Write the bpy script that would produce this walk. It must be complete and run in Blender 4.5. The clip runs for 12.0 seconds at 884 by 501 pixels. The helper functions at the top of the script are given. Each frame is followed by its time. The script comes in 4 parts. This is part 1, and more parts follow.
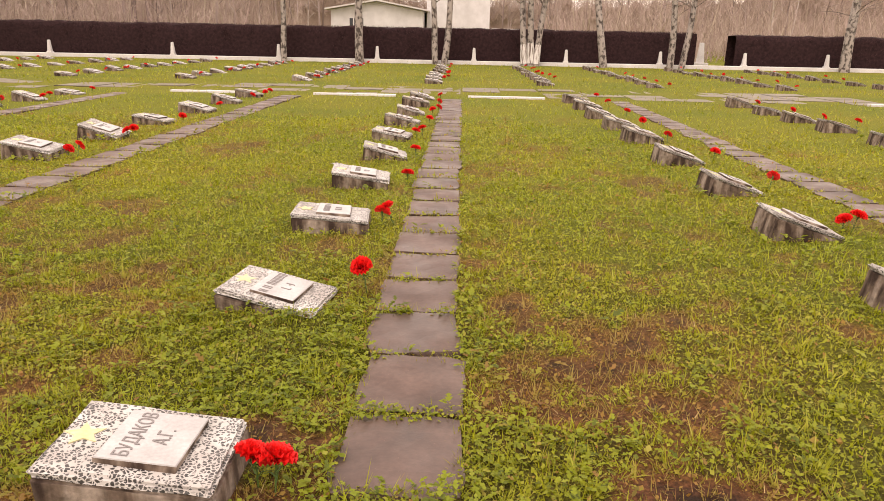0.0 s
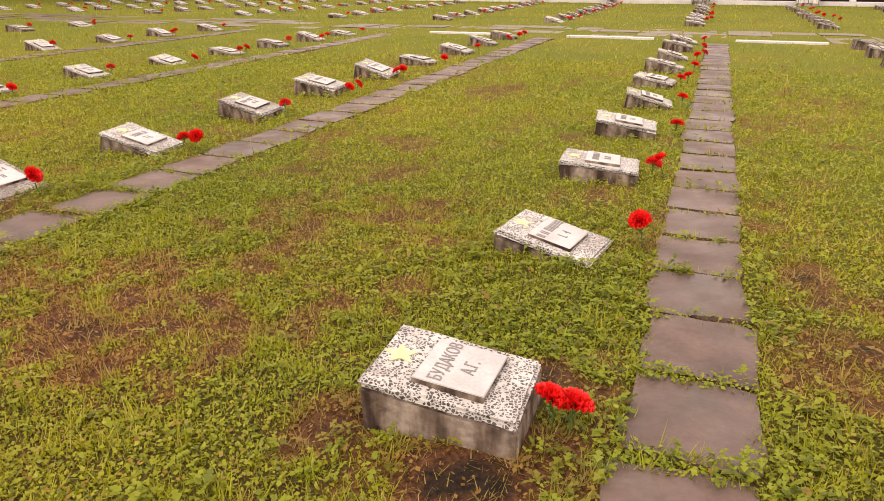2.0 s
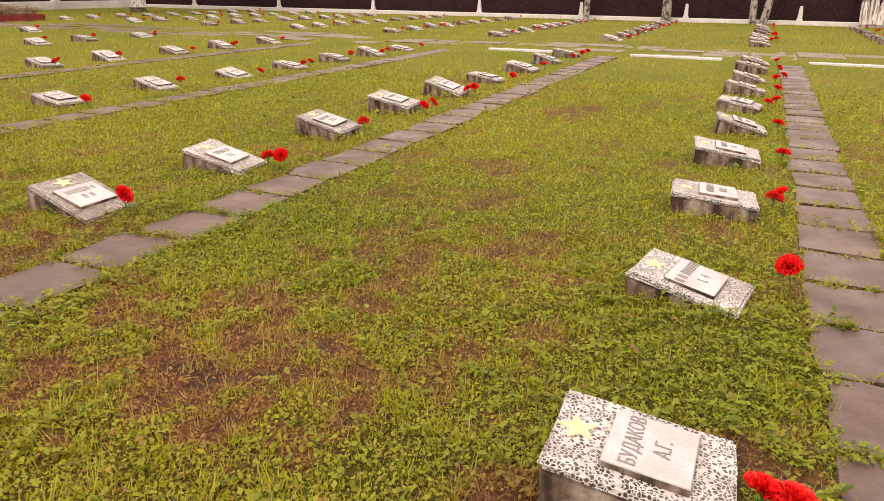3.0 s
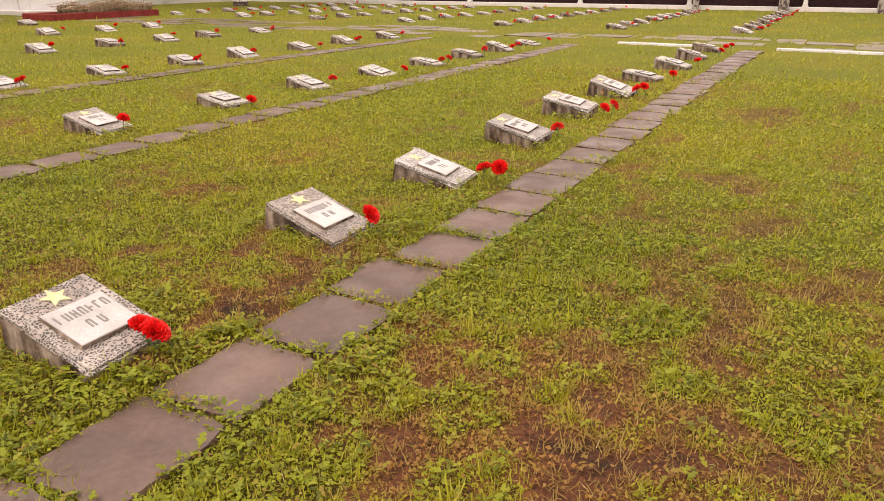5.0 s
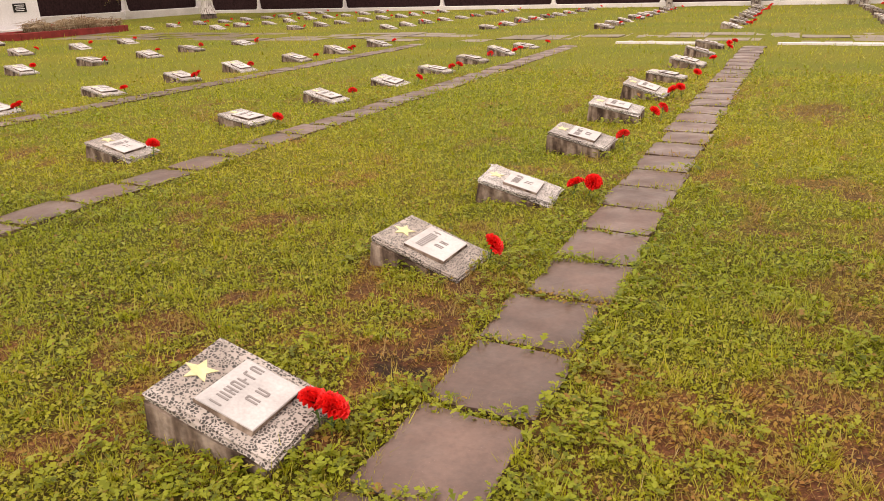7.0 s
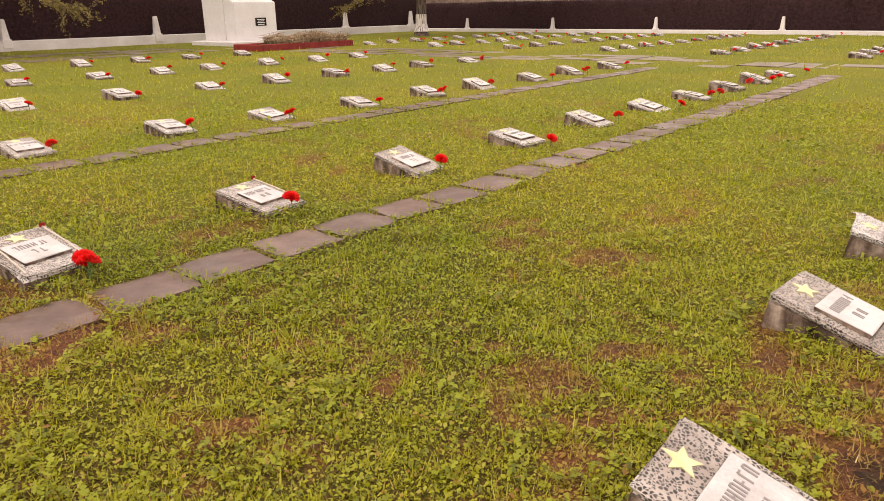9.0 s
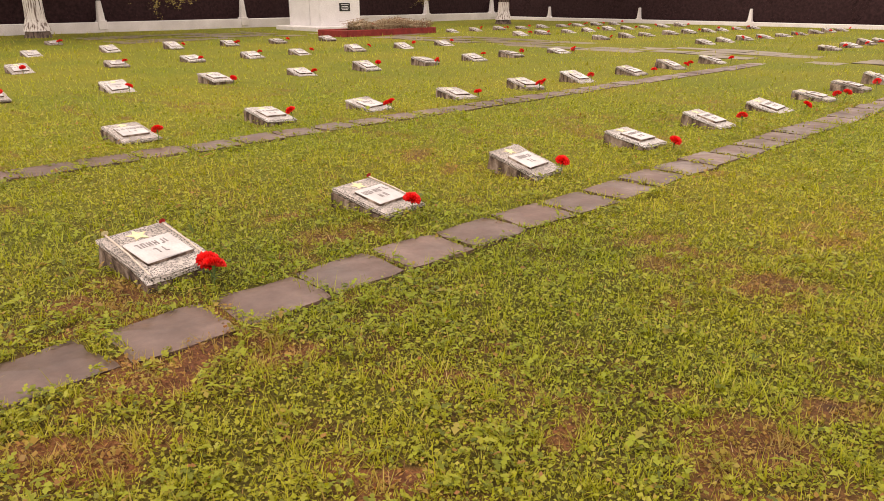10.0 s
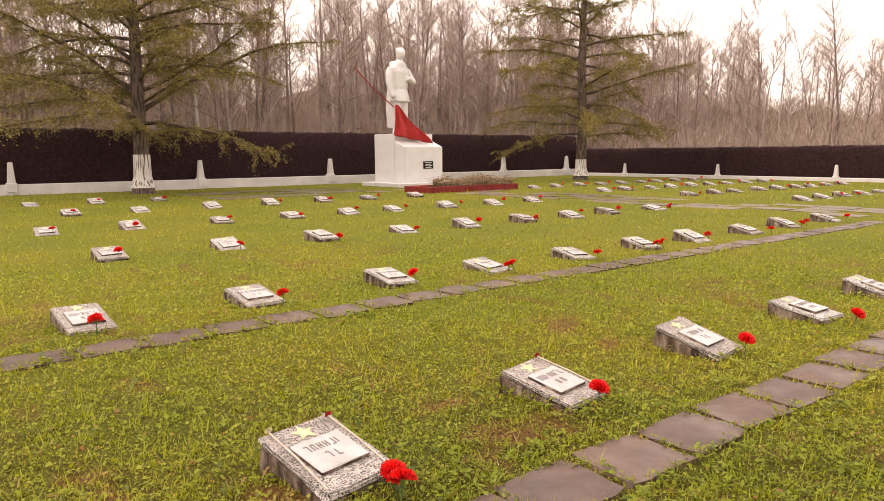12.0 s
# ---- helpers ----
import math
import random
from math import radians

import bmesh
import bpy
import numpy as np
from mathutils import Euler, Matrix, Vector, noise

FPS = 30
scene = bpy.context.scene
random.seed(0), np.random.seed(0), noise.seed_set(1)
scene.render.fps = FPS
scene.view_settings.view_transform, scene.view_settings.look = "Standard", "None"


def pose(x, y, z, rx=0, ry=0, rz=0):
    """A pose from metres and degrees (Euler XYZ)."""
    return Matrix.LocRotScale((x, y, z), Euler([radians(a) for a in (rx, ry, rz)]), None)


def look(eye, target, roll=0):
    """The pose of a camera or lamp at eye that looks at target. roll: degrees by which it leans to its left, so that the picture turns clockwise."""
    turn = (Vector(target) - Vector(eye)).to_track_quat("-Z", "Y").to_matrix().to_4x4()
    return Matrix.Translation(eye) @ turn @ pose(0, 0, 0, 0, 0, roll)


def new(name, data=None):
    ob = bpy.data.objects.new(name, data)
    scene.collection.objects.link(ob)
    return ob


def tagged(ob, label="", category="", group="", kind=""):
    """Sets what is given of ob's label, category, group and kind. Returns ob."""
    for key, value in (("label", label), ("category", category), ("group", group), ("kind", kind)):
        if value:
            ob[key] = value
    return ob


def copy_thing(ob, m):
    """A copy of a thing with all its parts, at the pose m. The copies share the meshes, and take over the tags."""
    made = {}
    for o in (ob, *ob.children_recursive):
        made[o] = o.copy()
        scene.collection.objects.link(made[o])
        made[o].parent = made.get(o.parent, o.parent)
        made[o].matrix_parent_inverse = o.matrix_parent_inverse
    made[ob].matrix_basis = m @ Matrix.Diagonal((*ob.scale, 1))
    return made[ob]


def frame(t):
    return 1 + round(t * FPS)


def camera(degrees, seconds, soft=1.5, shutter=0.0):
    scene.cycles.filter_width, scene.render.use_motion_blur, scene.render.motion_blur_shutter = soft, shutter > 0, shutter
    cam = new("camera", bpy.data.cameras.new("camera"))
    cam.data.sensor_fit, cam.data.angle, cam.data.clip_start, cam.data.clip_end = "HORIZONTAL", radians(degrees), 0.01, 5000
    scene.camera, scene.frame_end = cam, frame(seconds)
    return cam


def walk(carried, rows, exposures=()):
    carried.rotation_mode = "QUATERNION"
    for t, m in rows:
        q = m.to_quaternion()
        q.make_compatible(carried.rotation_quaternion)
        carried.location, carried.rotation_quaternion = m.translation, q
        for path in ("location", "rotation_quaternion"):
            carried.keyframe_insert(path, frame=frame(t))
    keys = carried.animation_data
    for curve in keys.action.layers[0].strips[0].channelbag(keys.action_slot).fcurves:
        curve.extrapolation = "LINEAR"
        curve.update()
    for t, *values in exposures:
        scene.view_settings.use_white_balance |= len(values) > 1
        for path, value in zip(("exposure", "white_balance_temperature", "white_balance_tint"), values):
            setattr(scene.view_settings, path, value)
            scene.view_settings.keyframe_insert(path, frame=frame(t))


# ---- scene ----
cam = camera(63.6, 12.0, soft=0.8)
PATH = [
    (0, (-0.011, 0.061, 1.338), (-0.053, 1.975, 0.761), 1.1),
    (0.5, (-0.027, 0.059, 1.345), (-0.046, 1.949, 0.691), 1.4),
    (1, (-0.069, 0.041, 1.344), (-0.169, 1.921, 0.669), 0.6),
    (1.5, (-0.143, -0.016, 1.346), (-0.582, 1.802, 0.638), -0.1),
    (2, (-0.272, 0.027, 1.348), (-0.915, 1.776, 0.621), -0.0),
    (2.5, (-0.52, 0.114, 1.354), (-1.257, 1.848, 0.685), -0.9),
    (3, (-0.785, 0.16, 1.356), (-1.523, 1.886, 0.664), 0.7),
    (3.2, (-0.889, 0.165, 1.358), (-1.625, 1.892, 0.669), -0.5),
    (3.5, (-1.121, 0.132, 1.334), (-1.927, 1.826, 0.642), -1.5),
    (3.7, (-1.249, 0.144, 1.326), (-2.115, 1.788, 0.588), -0.4),
    (5.3, (-2.163, 0.111, 1.401), (-3.106, 1.728, 0.697), -0.0),
    (5.5, (-2.255, 0.108, 1.398), (-3.266, 1.685, 0.699), 0.2),
    (6, (-2.496, 0.167, 1.39), (-3.523, 1.746, 0.717), -1.0),
    (6.5, (-2.695, 0.182, 1.388), (-3.623, 1.794, 0.654), 0.3),
    (7, (-2.952, 0.106, 1.402), (-3.787, 1.781, 0.697), -1.9),
    (7.2, (-3.044, 0.078, 1.384), (-3.915, 1.727, 0.66), -1.3),
    (7.5, (-3.196, 0.052, 1.39), (-4.209, 1.627, 0.687), -0.7),
    (7.7, (-3.307, 0.056, 1.386), (-4.407, 1.597, 0.743), -1.6),
    (9.3, (-4.209, -0.052, 1.373), (-5.488, 1.337, 0.714), -1.2),
    (9.4, (-4.261, -0.043, 1.37), (-5.56, 1.323, 0.702), -1.4),
    (9.5, (-4.335, -0.045, 1.379), (-5.647, 1.302, 0.698), -1.3),
    (10, (-4.632, -0.038, 1.396), (-5.987, 1.271, 0.724), -0.1),
    (10.2, (-4.773, -0.052, 1.402), (-6.117, 1.292, 0.78), -1.5),
    (10.5, (-4.971, -0.106, 1.411), (-6.303, 1.246, 0.782), -2.4),
    (11, (-5.208, -0.14, 1.43), (-6.698, 1.097, 0.933), -1.7),
    (11.5, (-5.416, -0.136, 1.442), (-6.962, 1.089, 1.111), -1.1),
    (12, (-5.56, -0.155, 1.454), (-7.103, 1.088, 1.185), -0.4),
]
walk(cam, [(t, look(eye, target, roll)) for t, eye, target, roll in PATH], [(0.0, 0.81, 7250, 15), (7.5, 0.81, 7250, 15), (10.0, 0.86, 7250, 15), (12.0, 0.86, 7250, 15)])

# ---- world and light: overcast spring sky with a broad soft sun ----
world = bpy.data.worlds.new("overcast_sky")
scene.world = world
world.use_nodes = True
wn = world.node_tree.nodes
wl = world.node_tree.links
sky = wn.new("ShaderNodeTexSky")
sky.sky_type = "NISHITA"
sky.sun_disc = False
sky.sun_elevation = radians(48)
sky.sun_rotation = radians(200)
sky.air_density = 1.6
sky.dust_density = 5.0
cloud = wn.new("ShaderNodeMix")
cloud.data_type = "RGBA"
cloud.inputs["Factor"].default_value = 0.9
cloud.inputs[7].default_value = (13.6, 12.3, 11.6, 1)
wl.new(sky.outputs[0], cloud.inputs[6])
wl.new(cloud.outputs[2], wn["Background"].inputs["Color"])
wn["Background"].inputs["Strength"].default_value = 0.085
sun_data = bpy.data.lights.new("sun", "SUN")
sun_data.energy = 1.1
sun_data.angle = radians(25)
sun_data.color = (1.0, 0.94, 0.86)
sun = new("sun", sun_data)
sun.matrix_world = look((-8, -16, 30), (0, 0, 0))

# ---- materials ----


def material(name, colour, rough=0.8, metal=0.0):
    m = bpy.data.materials.new(name)
    m.use_nodes = True
    p = m.node_tree.nodes["Principled BSDF"]
    p.inputs["Base Color"].default_value = (*colour, 1)
    p.inputs["Roughness"].default_value = rough
    p.inputs["Metallic"].default_value = metal
    p.inputs["Specular IOR Level"].default_value = 0.5 if rough < 0.7 else 0.2
    return m


class Nodes:
    """Short hand for wiring a material."""

    def __init__(self, m):
        self.t = m.node_tree
        self.p = self.t.nodes["Principled BSDF"]
        self.pos = self.t.nodes.new("ShaderNodeNewGeometry")
        self.obj = self.t.nodes.new("ShaderNodeTexCoord")
        self.info = self.t.nodes.new("ShaderNodeObjectInfo")

    def link(self, a, b):
        self.t.links.new(a, b)

    def noise(self, scale, detail=4.0, world=True, rough=0.55):
        n = self.t.nodes.new("ShaderNodeTexNoise")
        n.inputs["Scale"].default_value = scale
        n.inputs["Detail"].default_value = detail
        n.inputs["Roughness"].default_value = rough
        self.link(self.pos.outputs["Position"] if world else self.obj.outputs["Object"], n.inputs["Vector"])
        return n.outputs["Fac"]

    def voronoi(self, scale, feature="F1", world=False):
        n = self.t.nodes.new("ShaderNodeTexVoronoi")
        n.feature = feature
        n.inputs["Scale"].default_value = scale
        self.link(self.pos.outputs["Position"] if world else self.obj.outputs["Object"], n.inputs["Vector"])
        return n

    def ramp(self, fac, stops):
        n = self.t.nodes.new("ShaderNodeValToRGB")
        while len(n.color_ramp.elements) < len(stops):
            n.color_ramp.elements.new(0.5)
        for e, (at, c) in zip(n.color_ramp.elements, stops):
            e.position = at
            e.color = (*c, 1) if len(c) == 3 else c
        self.link(fac, n.inputs["Fac"])
        return n.outputs["Color"]

    def mix(self, fac, a, b, mode="MIX"):
        n = self.t.nodes.new("ShaderNodeMix")
        n.data_type = "RGBA"
        n.blend_type = mode
        for value, slot in ((fac, n.inputs["Factor"]), (a, n.inputs[6]), (b, n.inputs[7])):
            if isinstance(value, (int, float)):
                slot.default_value = value
            elif isinstance(value, tuple):
                slot.default_value = (*value, 1)
            else:
                self.link(value, slot)
        return n.outputs[2]

    def maths(self, op, a, b=0.0):
        n = self.t.nodes.new("ShaderNodeMath")
        n.operation = op
        for value, slot in ((a, n.inputs[0]), (b, n.inputs[1])):
            if isinstance(value, (int, float)):
                slot.default_value = value
            else:
                self.link(value, slot)
        return n.outputs[0]

    def colour(self, c):
        self.link(c, self.p.inputs["Base Color"])

    def rough(self, r):
        self.link(r, self.p.inputs["Roughness"])

    def bump(self, h, strength=0.4, distance=0.01):
        n = self.t.nodes.new("ShaderNodeBump")
        n.inputs["Strength"].default_value = strength
        n.inputs["Distance"].default_value = distance
        self.link(h, n.inputs["Height"])
        self.link(n.outputs[0], self.p.inputs["Normal"])


def grey(v):
    return (v, v, v)


def bare_patch(n):
    """How thin and brown the lawn is here: stored with the soil and with each blade."""
    at = n.t.nodes.new("ShaderNodeAttribute")
    at.attribute_name = "bare"
    return at.outputs["Fac"]


def soil_material():
    m = material("mossy_soil", (0.07, 0.06, 0.02), 0.95)
    n = Nodes(m)
    s = n.maths("ADD", bare_patch(n), n.maths("MULTIPLY", n.maths("SUBTRACT", n.noise(14, 4.0), 0.5), 0.25))
    thatch = n.ramp(s, [(0.34, (0.070, 0.062, 0.010)), (0.50, (0.075, 0.048, 0.014)), (0.60, (0.135, 0.060, 0.024)), (0.74, (0.095, 0.038, 0.020)), (0.86, (0.022, 0.013, 0.010))])
    lawn = n.ramp(s, [(0.34, (0.145, 0.152, 0.012)), (0.54, (0.150, 0.145, 0.014)), (0.66, (0.150, 0.108, 0.022)), (0.78, (0.12, 0.07, 0.022))])
    turf = n.t.nodes.new("ShaderNodeAttribute")
    turf.attribute_name = "turf"
    base = n.mix(turf.outputs["Fac"], thatch, lawn)
    fine = n.ramp(n.noise(60, 5.0), [(0.3, grey(0.35)), (0.7, grey(1.45))])
    far = n.ramp(n.noise(0.35, 2.0), [(0.35, (0.85, 0.95, 0.8)), (0.65, (1.15, 1.08, 1.0))])
    n.colour(n.mix(1.0, n.mix(1.0, base, fine, "MULTIPLY"), far, "MULTIPLY"))
    n.bump(n.noise(45, 6.0), 0.9, 0.03)
    return m


def grass_material(name, light, dark, dry, dry_at=0.50, pale=(0.3, 0.3, 0.06)):
    m = material(name, light, 0.5)
    n = Nodes(m)
    rnd = n.pos.outputs["Random Per Island"]
    c = n.ramp(rnd, [(0.0, dark), (0.35, light), (0.75, tuple(v * 1.2 for v in light)), (0.92, pale), (1.0, dry)])
    t = n.ramp(bare_patch(n), [(dry_at, grey(0.0)), (dry_at + 0.13, grey(0.8))])
    c = n.mix(t, c, dry)
    broad = n.ramp(n.noise(0.35, 2.0), [(0.35, (0.88, 0.96, 0.8)), (0.65, (1.12, 1.06, 1.0))])
    c = n.mix(1.0, c, broad, "MULTIPLY")
    n.colour(c)
    n.p.inputs["Specular IOR Level"].default_value = 0.4
    tr = n.t.nodes.new("ShaderNodeBsdfTranslucent")
    n.link(c, tr.inputs["Color"])
    mx = n.t.nodes.new("ShaderNodeMixShader")
    mx.inputs[0].default_value = 0.45
    n.link(n.p.outputs[0], mx.inputs[1])
    n.link(tr.outputs[0], mx.inputs[2])
    n.link(mx.outputs[0], n.t.nodes["Material Output"].inputs["Surface"])
    return m


def slab_material():
    m = material("wet_concrete_slab", (0.2, 0.17, 0.165), 0.5)
    n = Nodes(m)
    a = n.ramp(n.noise(3.5, 5.0), [(0.3, (0.064, 0.037, 0.030)), (0.7, (0.132, 0.082, 0.068))])
    b = n.ramp(n.noise(40, 5.0), [(0.3, grey(0.82)), (0.7, grey(1.12))])
    c = n.ramp(n.info.outputs["Random"], [(0, grey(0.85)), (1, grey(1.15))])
    specks = n.ramp(n.voronoi(55, world=True).outputs["Distance"], [(0.05, grey(1.8)), (0.09, grey(1.0))])
    n.colour(n.mix(1.0, n.mix(1.0, n.mix(1.0, a, b, "MULTIPLY"), c, "MULTIPLY"), specks, "MULTIPLY"))
    n.rough(n.ramp(n.noise(2.6, 4.0), [(0.35, grey(0.32)), (0.65, grey(0.65))]))
    n.bump(n.noise(70, 5.0), 0.18, 0.004)
    return m


def terrazzo_material():
    m = material("terrazzo", (0.6, 0.55, 0.53), 0.6)
    n = Nodes(m)
    wob = n.t.nodes.new("ShaderNodeTexNoise")
    wob.inputs["Scale"].default_value = 90
    n.link(n.obj.outputs["Object"], wob.inputs["Vector"])
    shift = n.t.nodes.new("ShaderNodeVectorMath")
    shift.operation = "MULTIPLY_ADD"
    shift.inputs[1].default_value = (0.010, 0.010, 0.010)
    n.link(wob.outputs["Color"], shift.inputs[0])
    n.link(n.obj.outputs["Object"], shift.inputs[2])
    v, edge = n.voronoi(80, "F1"), n.voronoi(80, "DISTANCE_TO_EDGE")
    for k in (v, edge):
        n.link(shift.outputs[0], k.inputs["Vector"])
    cell = n.ramp(v.outputs["Color"], [(0.0, grey(0.0)), (0.27, grey(0.0)), (0.29, grey(1.0)), (1, grey(1.0))])
    body = n.ramp(edge.outputs["Distance"], [(0.09, grey(0.0)), (0.16, grey(1.0))])
    chip = n.maths("MULTIPLY", cell, body)
    cement = n.ramp(n.noise(9, 4.0, False), [(0.3, (0.43, 0.405, 0.39)), (0.7, (0.60, 0.57, 0.56))])
    stone = n.ramp(v.outputs["Color"], [(0.0, (0.022, 0.020, 0.020)), (0.6, (0.045, 0.040, 0.040)), (1.0, (0.14, 0.125, 0.12))])
    c = n.mix(chip, cement, stone)
    weather = n.ramp(n.noise(2.2, 5.0), [(0.46, grey(1.0)), (0.72, (0.50, 0.45, 0.42))])
    own = n.ramp(n.info.outputs["Random"], [(0.0, grey(1.0)), (0.7, grey(0.97)), (0.88, (0.78, 0.74, 0.71)), (1.0, (0.58, 0.53, 0.49))])
    n.colour(n.mix(1.0, n.mix(1.0, c, weather, "MULTIPLY"), own, "MULTIPLY"))
    n.bump(n.maths("ADD", n.noise(120, 4.0, False), chip), 0.35, 0.003)
    n.rough(n.ramp(chip, [(0, grey(0.75)), (1, grey(0.4))]))
    return m


def stained_concrete():
    m = material("stained_concrete", (0.3, 0.27, 0.25), 0.85)
    n = Nodes(m)
    mp = n.t.nodes.new("ShaderNodeMapping")
    mp.inputs["Scale"].default_value = (13, 13, 2.8)
    n.link(n.pos.outputs["Position"], mp.inputs["Vector"])
    st = n.t.nodes.new("ShaderNodeTexNoise")
    st.inputs["Scale"].default_value = 1.0
    st.inputs["Detail"].default_value = 4.0
    n.link(mp.outputs[0], st.inputs["Vector"])
    streak = n.ramp(st.outputs["Fac"], [(0.38, (0.045, 0.028, 0.022)), (0.50, (0.150, 0.108, 0.084)), (0.64, (0.31, 0.25, 0.21))])
    fine = n.ramp(n.noise(35, 5.0), [(0.3, grey(0.65)), (0.7, grey(1.2))])
    n.colour(n.mix(1.0, streak, fine, "MULTIPLY"))
    n.bump(n.noise(50, 6.0), 0.6, 0.008)
    return m


def mottled(name, low, high, scale=6.0, rough=0.75, bump=0.3, fine=60.0):
    m = material(name, high, rough)
    n = Nodes(m)
    a = n.ramp(n.noise(scale, 5.0), [(0.32, low), (0.68, high)])
    b = n.ramp(n.noise(fine, 4.0), [(0.3, grey(0.88)), (0.7, grey(1.08))])
    n.colour(n.mix(1.0, a, b, "MULTIPLY"))
    n.bump(n.noise(fine, 5.0), bump, 0.006)
    return m


def bark(name, light, dark, sx=9.0, sz=1.2, cut=0.5):
    m = material(name, dark, 0.9)
    n = Nodes(m)
    mp = n.t.nodes.new("ShaderNodeMapping")
    mp.inputs["Scale"].default_value = (sx, sx, sz)
    n.link(n.pos.outputs["Position"], mp.inputs["Vector"])
    st = n.t.nodes.new("ShaderNodeTexNoise")
    st.inputs["Scale"].default_value = 1.0
    st.inputs["Detail"].default_value = 6.0
    n.link(mp.outputs[0], st.inputs["Vector"])
    n.colour(n.ramp(st.outputs["Fac"], [(cut - 0.08, dark), (cut + 0.06, light)]))
    n.bump(st.outputs["Fac"], 0.9, 0.03)
    return m


def island_colours(name, stops, rough=0.85):
    m = material(name, stops[0][1], rough)
    n = Nodes(m)
    n.colour(n.ramp(n.pos.outputs["Random Per Island"], stops))
    return m


SOIL = soil_material()
BLADE = grass_material("grass_blade", (0.310, 0.320, 0.014), (0.190, 0.200, 0.010), (0.30, 0.190, 0.070), 0.58, (0.44, 0.41, 0.08))
WEED = grass_material("weed_leaf", (0.225, 0.260, 0.014), (0.090, 0.115, 0.012), (0.26, 0.125, 0.04), 0.62, (0.30, 0.32, 0.04))
CLOVER = grass_material("clover_leaf", (0.255, 0.272, 0.012), (0.110, 0.125, 0.010), (0.30, 0.135, 0.045), 0.57, (0.36, 0.35, 0.05))
STRAW = island_colours("dry_thatch", [(0.0, (0.10, 0.045, 0.022)), (0.5, (0.20, 0.105, 0.040)), (0.8, (0.34, 0.22, 0.09)), (1.0, (0.48, 0.38, 0.20))])
SLAB = slab_material()
TERRAZZO = terrazzo_material()
CONCRETE = stained_concrete()
PLATE = mottled("marble_plate", (0.34, 0.325, 0.33), (0.48, 0.46, 0.47), 7.0, 0.35, 0.1, 90)
INK = material("faded_lettering", (0.22, 0.20, 0.20), 0.7)
STAR = mottled("faded_yellow_paint", (0.50, 0.45, 0.24), (0.60, 0.55, 0.33), 25, 0.6, 0.2)
RED = mottled("red_petal", (0.62, 0.006, 0.006), (0.86, 0.014, 0.012), 30, 0.6, 0.2)
STEM = mottled("green_stem", (0.05, 0.10, 0.02), (0.09, 0.15, 0.03), 30, 0.5)
WHITEWASH = mottled("whitewash", (0.54, 0.51, 0.515), (0.66, 0.63, 0.64), 1.4, 0.8, 0.3, 25)
STATUE_WHITE = mottled("statue_white", (0.62, 0.60, 0.615), (0.70, 0.68, 0.695), 2.0, 0.6, 0.2, 20)
BAND = mottled("old_wet_concrete", (0.075, 0.055, 0.028), (0.165, 0.125, 0.085), 2.8, 0.45, 0.4, 30)
TWIG = island_colours("hedge_twig", [(0.0, (0.024, 0.010, 0.011)), (0.6, (0.052, 0.022, 0.025)), (1.0, (0.10, 0.052, 0.055))])
# near-black purple-brown: the shade between inner twigs is put into this colour
HEDGE_SHADE = mottled("hedge_inner_shade", (0.014, 0.006, 0.007), (0.036, 0.016, 0.018), 8, 0.95, 0.6, 40)
BIRCH = bark("birch_bark", (0.33, 0.285, 0.265), (0.07, 0.055, 0.05), 7.0, 5.0, 0.47)
GREYBARK = bark("grey_bark", (0.24, 0.19, 0.165), (0.09, 0.07, 0.06), 12, 2.0, 0.5)
LARCHBARK = bark("larch_bark", (0.15, 0.11, 0.092), (0.06, 0.045, 0.038), 14, 2.5, 0.5)
LIMED = bark("limewashed_bark", (0.66, 0.62, 0.61), (0.16, 0.12, 0.105), 18, 1.6, 0.45)
NEEDLE = island_colours("larch_needles", [(0.0, (0.14, 0.108, 0.036)), (0.5, (0.235, 0.185, 0.052)), (1.0, (0.35, 0.28, 0.08))], 0.7)
WOOD = island_colours("bare_woodland", [(0.0, (0.17, 0.122, 0.112)), (0.45, (0.27, 0.198, 0.184)), (0.85, (0.38, 0.295, 0.28)), (1.0, (0.56, 0.49, 0.48))])
BRUSH = island_colours("bare_brush", [(0.0, (0.30, 0.215, 0.192)), (0.6, (0.43, 0.325, 0.295)), (1.0, (0.46, 0.38, 0.30))])
DISTANCE = mottled("far_woodland", (0.30, 0.215, 0.19), (0.42, 0.32, 0.29), 0.5, 1.0, 0.0, 3.0)
REDPAINT = mottled("red_painted_kerb", (0.14, 0.020, 0.018), (0.24, 0.032, 0.028), 5, 0.7, 0.3)
FLAGRED = mottled("red_cloth", (0.27, 0.022, 0.022), (0.42, 0.036, 0.036), 3, 0.8, 0.2)
STALK = mottled("pale_dry_stalk", (0.42, 0.35, 0.30), (0.58, 0.50, 0.44), 20, 0.7)
DRY = island_colours("dry_stems", [(0.0, (0.14, 0.08, 0.045)), (0.6, (0.34, 0.25, 0.15)), (0.9, (0.50, 0.42, 0.30)), (1.0, (0.30, 0.05, 0.04))])
PLAQUE = material("black_granite", (0.012, 0.012, 0.013), 0.25)
ROOFING = mottled("pale_roof", (0.50, 0.46, 0.46), (0.62, 0.58, 0.57), 1.0, 0.7)
GLASS = material("dark_glass", (0.03, 0.03, 0.035), 0.08)

# ---- mesh helpers ----


